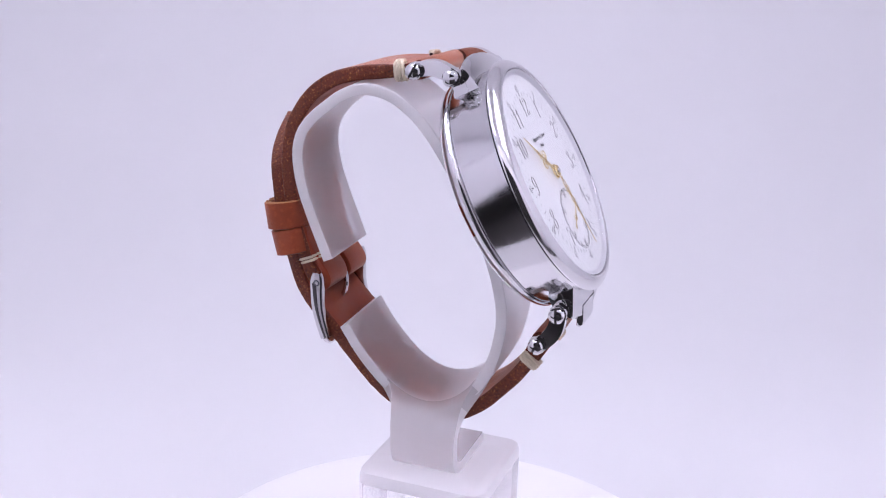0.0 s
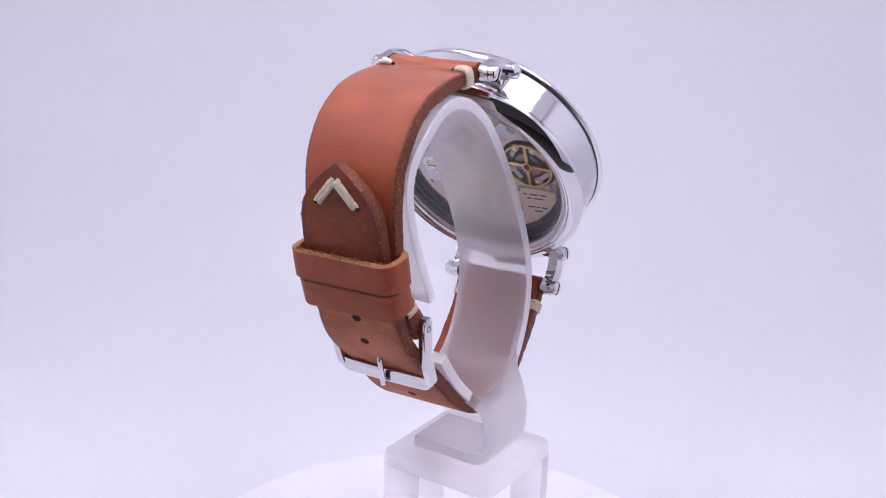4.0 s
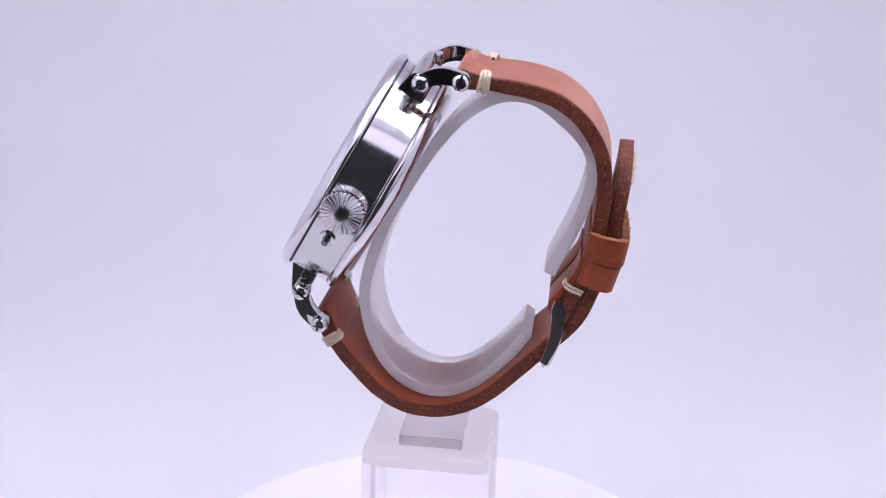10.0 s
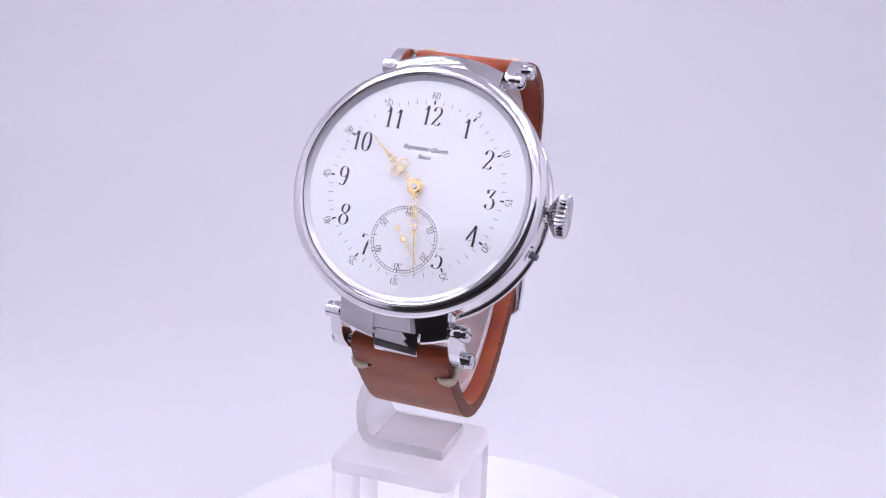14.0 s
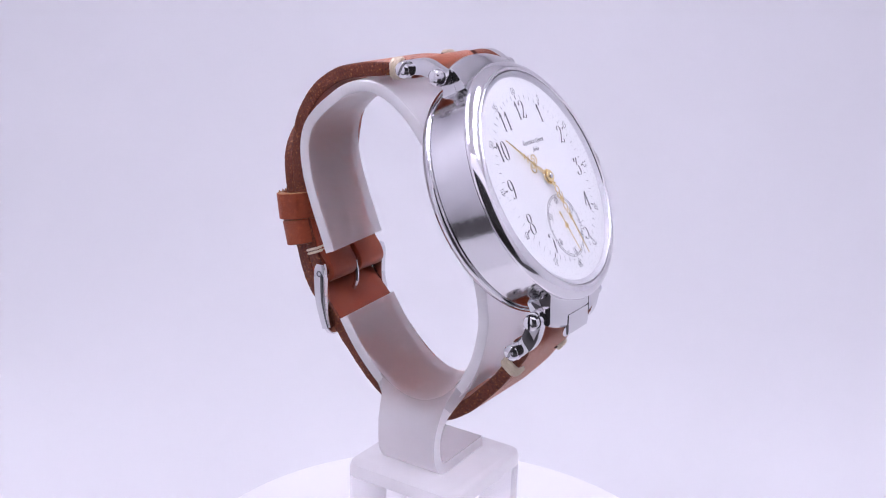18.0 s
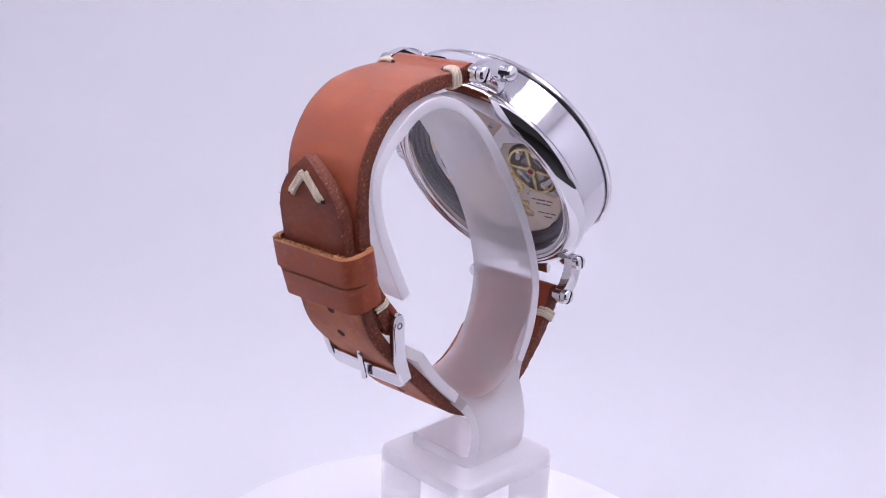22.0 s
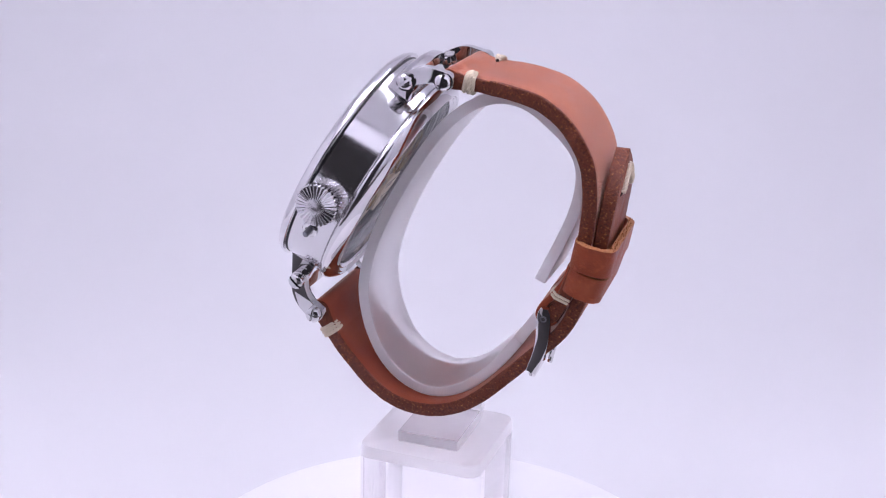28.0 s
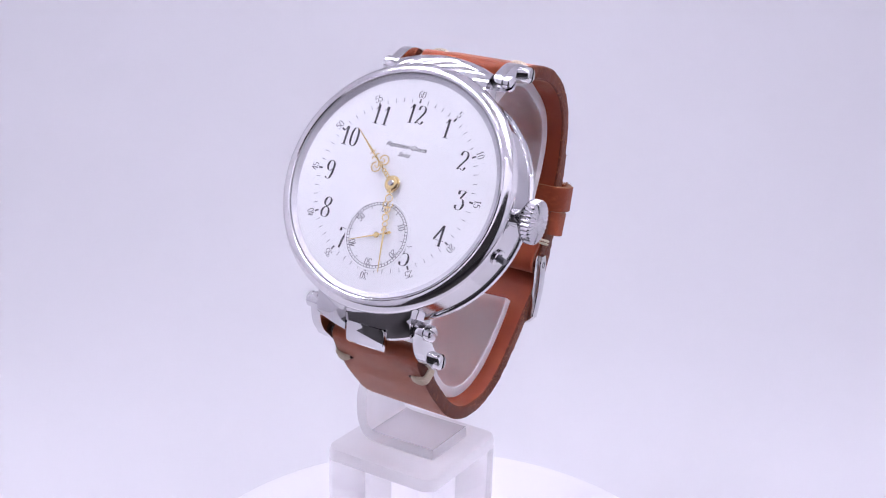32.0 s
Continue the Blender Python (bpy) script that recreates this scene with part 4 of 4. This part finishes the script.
def hull(points):
    """The convex outline of points in a plane."""
    out = []
    for run in (sorted(points), sorted(points, reverse=True)):
        half = []
        for q in run:
            while len(half) > 1 and (half[-1][0] - half[-2][0]) * (q[1] - half[-2][1]) - (half[-1][1] - half[-2][1]) * (q[0] - half[-2][0]) <= 0:
                half.pop()
            half.append(q)
        out += half[:-1]
    return out


for _sign, _strap, _path, _far in ((1, upper, _up, _up_run), (-1, lower, _low, _low_run)):   # the leather's loop round each bar, skived out along the inner face
    _u, _n = PINS[_sign][1]
    _k = int(np.searchsorted(_far, 8.0))
    _d = (_path[_k + 1] - _path[_k]) / np.linalg.norm(_path[_k + 1] - _path[_k])
    _in = np.array((_d[1], -_d[0])) * _sign
    _end = _path[_k] + _in * 1.3
    _loop = hull([(_sign * _u + 2.15 * math.cos(2 * math.pi * k / 24), _n + 2.15 * math.sin(2 * math.pi * k / 24)) for k in range(24)] + [tuple(_end)])
    _bm = prism(mesh(), _loop, -11.3, 11.3, 0, 0.35)
    bmesh.ops.recalc_face_normals(_bm, faces=_bm.faces[:])
    for _f in _bm.faces:
        _f.material_index = 2 if abs(_f.normal.x) > 0.9 else (1 if _f.normal.y * _in[0] + _f.normal.z * _in[1] > 0.5 else 0)
    on_watch("bar_loop", _bm, [OUTER, INNER, EDGE], "leather loop round the bar", parent=_strap)


def on_strap(path, run, s, e, lift, side):
    """A point lifted off a strap's face, s mm along it."""
    q = np.array([np.interp(s, run, path[:, k]) for k in (0, 1)])
    q2 = np.array([np.interp(s + 0.3, run, path[:, k]) for k in (0, 1)])
    d = (q2 - q) / np.linalg.norm(q2 - q)
    o = np.array((-d[1], d[0])) * side
    q = q + o * lift
    return (e + skew(q[1]), q[0], q[1])


def nearest(path, run, u, n):
    return float(run[np.argmin((path[:, 0] - u) ** 2 + (path[:, 1] - n) ** 2)])


def wrap_stitch(path, run, s0, side_e, out, parent):
    """Three turns of thread through a hole and round the strap's edge."""
    bm = mesh()
    for k in range(3):
        s = s0 + 0.85 * k
        inn, edge, t = side_e * 8.2, side_e * 11.55, 1.95
        pts = [on_strap(path, run, s0 + 0.85, inn, out * (t - 0.7), 1), on_strap(path, run, s * 0.5 + (s0 + 0.85) * 0.5, side_e * 9.0, out * t, 1), on_strap(path, run, s, side_e * 10.6, out * t, 1), on_strap(path, run, s, edge, out * (t - 0.6), 1),
               on_strap(path, run, s, edge + side_e * 0.1, 0, 1), on_strap(path, run, s, edge, -out * (t - 0.6), 1), on_strap(path, run, s, side_e * 10.6, -out * t, 1), on_strap(path, run, s, inn, -out * (t - 0.5), 1)]
        rope(bm, pts, 0.48, 34)
    on_watch("edge_stitch", bm, THREAD, "cream waxed thread", parent=parent)
    # a dark bead on the face stands for the hole's shade
    _h = on_strap(path, run, s0 + 0.85, side_e * 8.0, out * 1.55, 1)
    bm = mesh()
    bmesh.ops.create_uvsphere(bm, u_segments=12, v_segments=8, radius=0.55, matrix=Matrix.Translation(_h) @ Matrix.Diagonal((1.3, 0.7, 0.7, 1)))
    on_watch("stitch_hole_shade", bm, HOLE_SHADE, parent=parent)


# which way the outer face lies: off the wrist's middle
def outward(path, run, s):
    a = on_strap(path, run, s, 0, 1, 1)
    b = on_strap(path, run, s, 0, -1, 1)
    return 1 if (a[1] ** 2 + (a[2] + 38) ** 2) > (b[1] ** 2 + (b[2] + 38) ** 2) else -1


_uo, _lo_ = outward(_up, _up_run, 20), outward(_low, _low_run, 30)
for _s in (-1, 1):
    wrap_stitch(_up, _up_run, nearest(_up, _up_run, 34.2, -18.8) - 0.85, _s, _uo, upper)
    wrap_stitch(_low, _low_run, nearest(_low, _low_run, -35.2, -19.2) - 0.85, _s, _lo_, lower)


# the tail's two slanting stitches, with dark beads for the shade in their holes
_tip = nearest(_low, _low_run, 33.9, -53.5)
_foot_s = nearest(_low, _low_run, 29.8, -55.4)
for _s in (-1, 1):
    _bm = mesh()
    for _k in (-0.34, 0.34):
        _pts = []
        for _t in (0, 0.08, 0.5, 0.92, 1):
            _lift = 1.55 + (0.35 if 0.05 < _t < 0.95 else -0.5)
            _pts.append(on_strap(_low, _low_run, _tip + (_foot_s - _tip) * _t + _k * 0.8, _s * (0.35 + 4.4 * _t) + _s * _k, _lo_ * _lift, 1))
        rope(_bm, _pts, 0.52, 36)
    on_watch("tail_stitch", _bm, THREAD, "cream twisted thread", parent=lower)
    _bm = mesh()
    bmesh.ops.create_uvsphere(_bm, u_segments=12, v_segments=8, radius=0.85, matrix=Matrix.Translation(on_strap(_low, _low_run, _foot_s - 0.3, _s * 5.1, _lo_ * 1.45, 1)) @ Matrix.Diagonal((1.0, 0.7, 0.5, 1)))
    on_watch("stitch_hole_shade", _bm, HOLE_SHADE, parent=lower)
_bm = mesh()
bmesh.ops.create_uvsphere(_bm, u_segments=12, v_segments=8, radius=0.6, matrix=Matrix.Translation(on_strap(_low, _low_run, _tip + 0.4, 0, _lo_ * 1.3, 1)) @ Matrix.Diagonal((1.2, 0.7, 0.5, 1)))
on_watch("stitch_hole_shade", _bm, HOLE_SHADE, parent=lower)
# dark raised discs for the shade in punched holes down the strap's middle
_h0 = nearest(_low, _low_run, 5.0, -63.2)
for _k in (-1, 0, 1, 3, 4, 5):
    _p = Vector(on_strap(_low, _low_run, _h0 - 6.3 * _k, 0, _lo_ * 1.56, 1))
    _q = Vector(on_strap(_low, _low_run, _h0 - 6.3 * _k + 0.5, 0, _lo_ * 1.56, 1))
    _d = (_q - _p).normalized()
    _o = Vector((1, 0, 0)).cross(_d)
    _o = _o if (Vector(on_strap(_low, _low_run, _h0 - 6.3 * _k, 0, _lo_ * 2.4, 1)) - _p).dot(_o) > 0 else -_o
    _m = Matrix((_d.cross(_o), _d, _o)).transposed().to_4x4()
    _m.translation = _p
    _bm = lathe(mesh(), [(0, 0.05), (0.8, 0.05), (1.0, 0.1), (1.05, -0.1), (0, -3.0)], 24, closed=False)
    _bm.transform(_m @ Matrix.Diagonal((1.05, 0.85, 1, 1)))
    on_watch("buckle_hole_shade", _bm, HOLE_SHADE, "dark disc for the shade in a punched hole", parent=lower)


# keepers: two closed loops of leather round both layers
def keeper(u, n, tan, half_e, low, high, long, thick):
    d = np.array(tan) / np.linalg.norm(tan)
    o = np.array((-d[1], d[0]))
    if o[1] > 0:
        o = -o                                         # outwards is towards lower n
    c = np.array((u, n))
    mid, hh = (low + high) / 2, (high - low) / 2
    bm = mesh()
    rows = []
    wide, narrow = rounded(half_e, hh, 3.2, 6), rounded(half_e - thick, hh - thick, 1.9, 6)
    for i in range(len(wide)):
        ring = []
        for (x, y), along in ((wide[i], -long / 2 + 0.15), (wide[i], long / 2 - 0.15), (((wide[i][0] * 0.8 + narrow[i][0] * 0.2), (wide[i][1] * 0.8 + narrow[i][1] * 0.2)), long / 2), (narrow[i], long / 2), (narrow[i], -long / 2), (((wide[i][0] * 0.8 + narrow[i][0] * 0.2), (wide[i][1] * 0.8 + narrow[i][1] * 0.2)), -long / 2)):
            y += 0.5 * math.copysign(1 - (x / half_e) ** 2, y)
            q = c + o * (mid + y) + d * (along + 0.12 * noise.noise((x * 0.7, y * 0.7, along)))
            ring.append((x - 0.8, q[0], q[1]))
        rows.append(ring)
    loft(bm, rows, loop=True, index=lambda j: 0 if j == 0 else (1 if j in (1, 2) else (3 if j in (4, 5) else 2)))
    return on_watch("keeper", bm, [KEEPER, RAW, INNER, EDGE], "cognac leather keeper loop", sharp=50)


KEEPER = leather("keeper_leather", (0.20, 0.034, 0.010), (0.265, 0.048, 0.014), (0.33, 0.072, 0.024), 0.35, 0.45, 0.35, 0.25)
RAW = leather_edge("raw_edge", (0.20, 0.07, 0.03), (0.36, 0.14, 0.05), (0.60, 0.30, 0.12))
_keep_a = keeper(16.5, -59.9, (0.944, 0.33), 13.2, -4.0, 4.7, 6.3, 1.5)
keeper(10.4, -61.6, (0.972, 0.234), 12.6, -3.9, 4.5, 6.0, 1.5)


def fibres(parent, spots, out, seed):
    """Short loose fibres standing off a cut edge: spots are points with the way they lean."""
    rnd = random.Random(seed)
    bm = mesh()
    for q, way in spots:
        long = out * rnd.uniform(0.4, 1.0)
        bend = Vector([rnd.uniform(-0.8, 0.8) for _ in range(3)])
        q, way = Vector(q), Vector(way)
        tube(bm, [q - way * 0.2, q + way * long * 0.5 + bend * long * 0.25, q + way * long + bend * long * 0.8], rnd.uniform(0.05, 0.1), 4, 5)
    tagged(on_watch("loose_fibre", bm, RAW, "pale loose leather fibres", parent=parent), kind="stuff")


_rnd = random.Random(5)
_d = Vector((0, 0.944, 0.33)).normalized()
_o = Vector((0, 0.33, -0.944)).normalized()
_c = Vector((-0.8, 16.5, -59.9))
fibres(_keep_a, [(_c + Vector((_x, 0, 0)) + _d * 3.1 + _o * (4.9 - 0.5 * (_x / 13) ** 2 - _rnd.uniform(0, 1.2)), _d) for _x in [_rnd.uniform(-11.5, 11.5) for _ in range(110)]], 0.7, 7)
_spots = []
for _k in range(22):
    _s = _run - _rnd.uniform(0.2, 17)
    _way = _rnd.choice((-1, 1))
    _e = _way * max(lower_half(_s, _run), 0.3)
    _spots.append((on_strap(_low, _low_run, _s, _e, _lo_ * _rnd.uniform(0.6, 1.5), 1), (_way * 0.8, 0.5, 0.1)))
fibres(lower, _spots, 0.35, 11)

# buckle: a bent steel frame on a bar, with its tongue, and the fold of leather that holds it
BAR = (-0.9, -59.0)
_arm, _ = spline([(1.2, -57.9), (-0.8, -59.0), (-3.2, -60.3), (-6.5, -61.8), (-10.0, -62.7), (-13.5, -63.3)], 16)
ASKEW = Matrix.Translation((-0.0009, 0, 0))
buckle = on_watch("buckle", tube(mesh(), [(-11.9, *BAR), (0, *BAR), (11.9, *BAR)], 0.8, 14), STEEL, "polished steel pin buckle", at=ASKEW)
for _s in (-1, 1):
    _bm = mesh()
    _rows = []
    for _k, _q in enumerate(_arm):
        _d = _arm[min(_k + 1, 15)] - _arm[max(_k - 1, 0)]
        _d /= np.linalg.norm(_d)
        _o = np.array((-_d[1], _d[0]))
        _w = (1.65 - 0.45 * _k / 15) * (0.55, 0.86, 1.0)[min(_k, 2)]
        _rows.append([(_s * 11.8 + x, *(_q + _o * y)) for x, y in rounded(0.85, _w, 0.25, 2)])
    loft(_bm, _rows)
    on_watch("buckle_arm", _bm, STEEL, parent=buckle)
    _at = Matrix.Translation((_s * 12.62 * MM, BAR[0] * MM, BAR[1] * MM)) @ Matrix.Rotation(_s * math.pi / 2, 4, "Y")
    part("pin_end", lathe(mesh(), [(0, -0.1), (0.35, -0.1), (0.45, 0.08), (0.75, 0.1), (0.8, 0.0), (0.8, -0.4)], 20, closed=False), INSIDE, buckle, "", _at)
_bm = mesh()
_rows = []
for _k in range(25):
    _x = -12.5 + 25.0 * _k / 24
    _sag = 0.5 * (1 - (_x / 12.5) ** 2)
    _turn = max(0.0, (abs(_x) - 10.0) / 2.5) ** 2
    _rows.append([(_x, -13.9 - 0.6 * _sag + 0.42 * a + 0.907 * b + 1.5 * _turn, -63.6 + 0.5 * _turn - 0.907 * a + 0.42 * b) for a, b in rounded(0.8, 1.6 - 0.3 * _turn, 0.7, 4)])
loft(_bm, _rows)
on_watch("buckle_front", _bm, STEEL, parent=buckle)
on_watch("tongue", tube(mesh(), [(0, -0.9, -57.8), (0, -3.4, -58.4), (0, -6.2, -60.2), (0, -8.4, -63.4), (0, -10.6, -64.4), (0, -13.4, -65.2), (0, -15.2, -65.8)], 0.62, 10, 40), STEEL, "steel buckle tongue", parent=buckle)
FOLD = [(-0.6, -61.3), (-2.2, -60.6), (-2.7, -59.1), (-1.9, -57.6), (0.2, -57.2), (4, -57.8), (8.5, -58.2), (12, -57.4)]
for _s in (-1, 1):
    _bm2 = mesh()
    strip(_bm2, FOLD, 30, 4.7, 1.5, index=lambda j: 1 if j < 0 else 0, soft=0.3, shift=_s * 5.6 - 0.8)
    on_watch("strap_fold", _bm2, [INNER, EDGE], "leather fold round the buckle bar", parent=upper)
    _bm2 = mesh()
    for _k in (0.0, 0.8):
        rope(_bm2, [(_s * 7.6 - 0.8, 4.2 + _k, -57.1), (_s * 9.6 - 0.8, 4.2 + _k, -57.2), (_s * 10.9 - 0.8, 4.2 + _k, -58.2), (_s * 11.1 - 0.8, 4.4 + _k, -59.6), (_s * 10.8 - 0.8, 4.6 + _k, -61.4)], 0.34, 24)
    on_watch("edge_stitch", _bm2, THREAD, "cream waxed thread", parent=upper)


# ---- what moves ----
def motions():
    rows = [0.5 * k for k in range(int(SECONDS * 2) + 1)]
    for thing in (turntable, stand, watch):
        walk(thing, [(t, pose(0, 0, 0, 0, 0, TURN * t)) for t in rows])
    walk(second, [(t, CASE @ Matrix.Translation((SUB[0] * MM, SUB[1] * MM, 0)) @ pose(0, 0, 0, 0, 0, -6 * (24.4 + t - 15))) for t in rows])
    walk(minute, [(t, CASE @ pose(0, 0, 0, 0, 0, -167.8 - 0.1 * (t - 15))) for t in (0.0, 8.0, 16.0, 24.0, 32.0)])


motions()
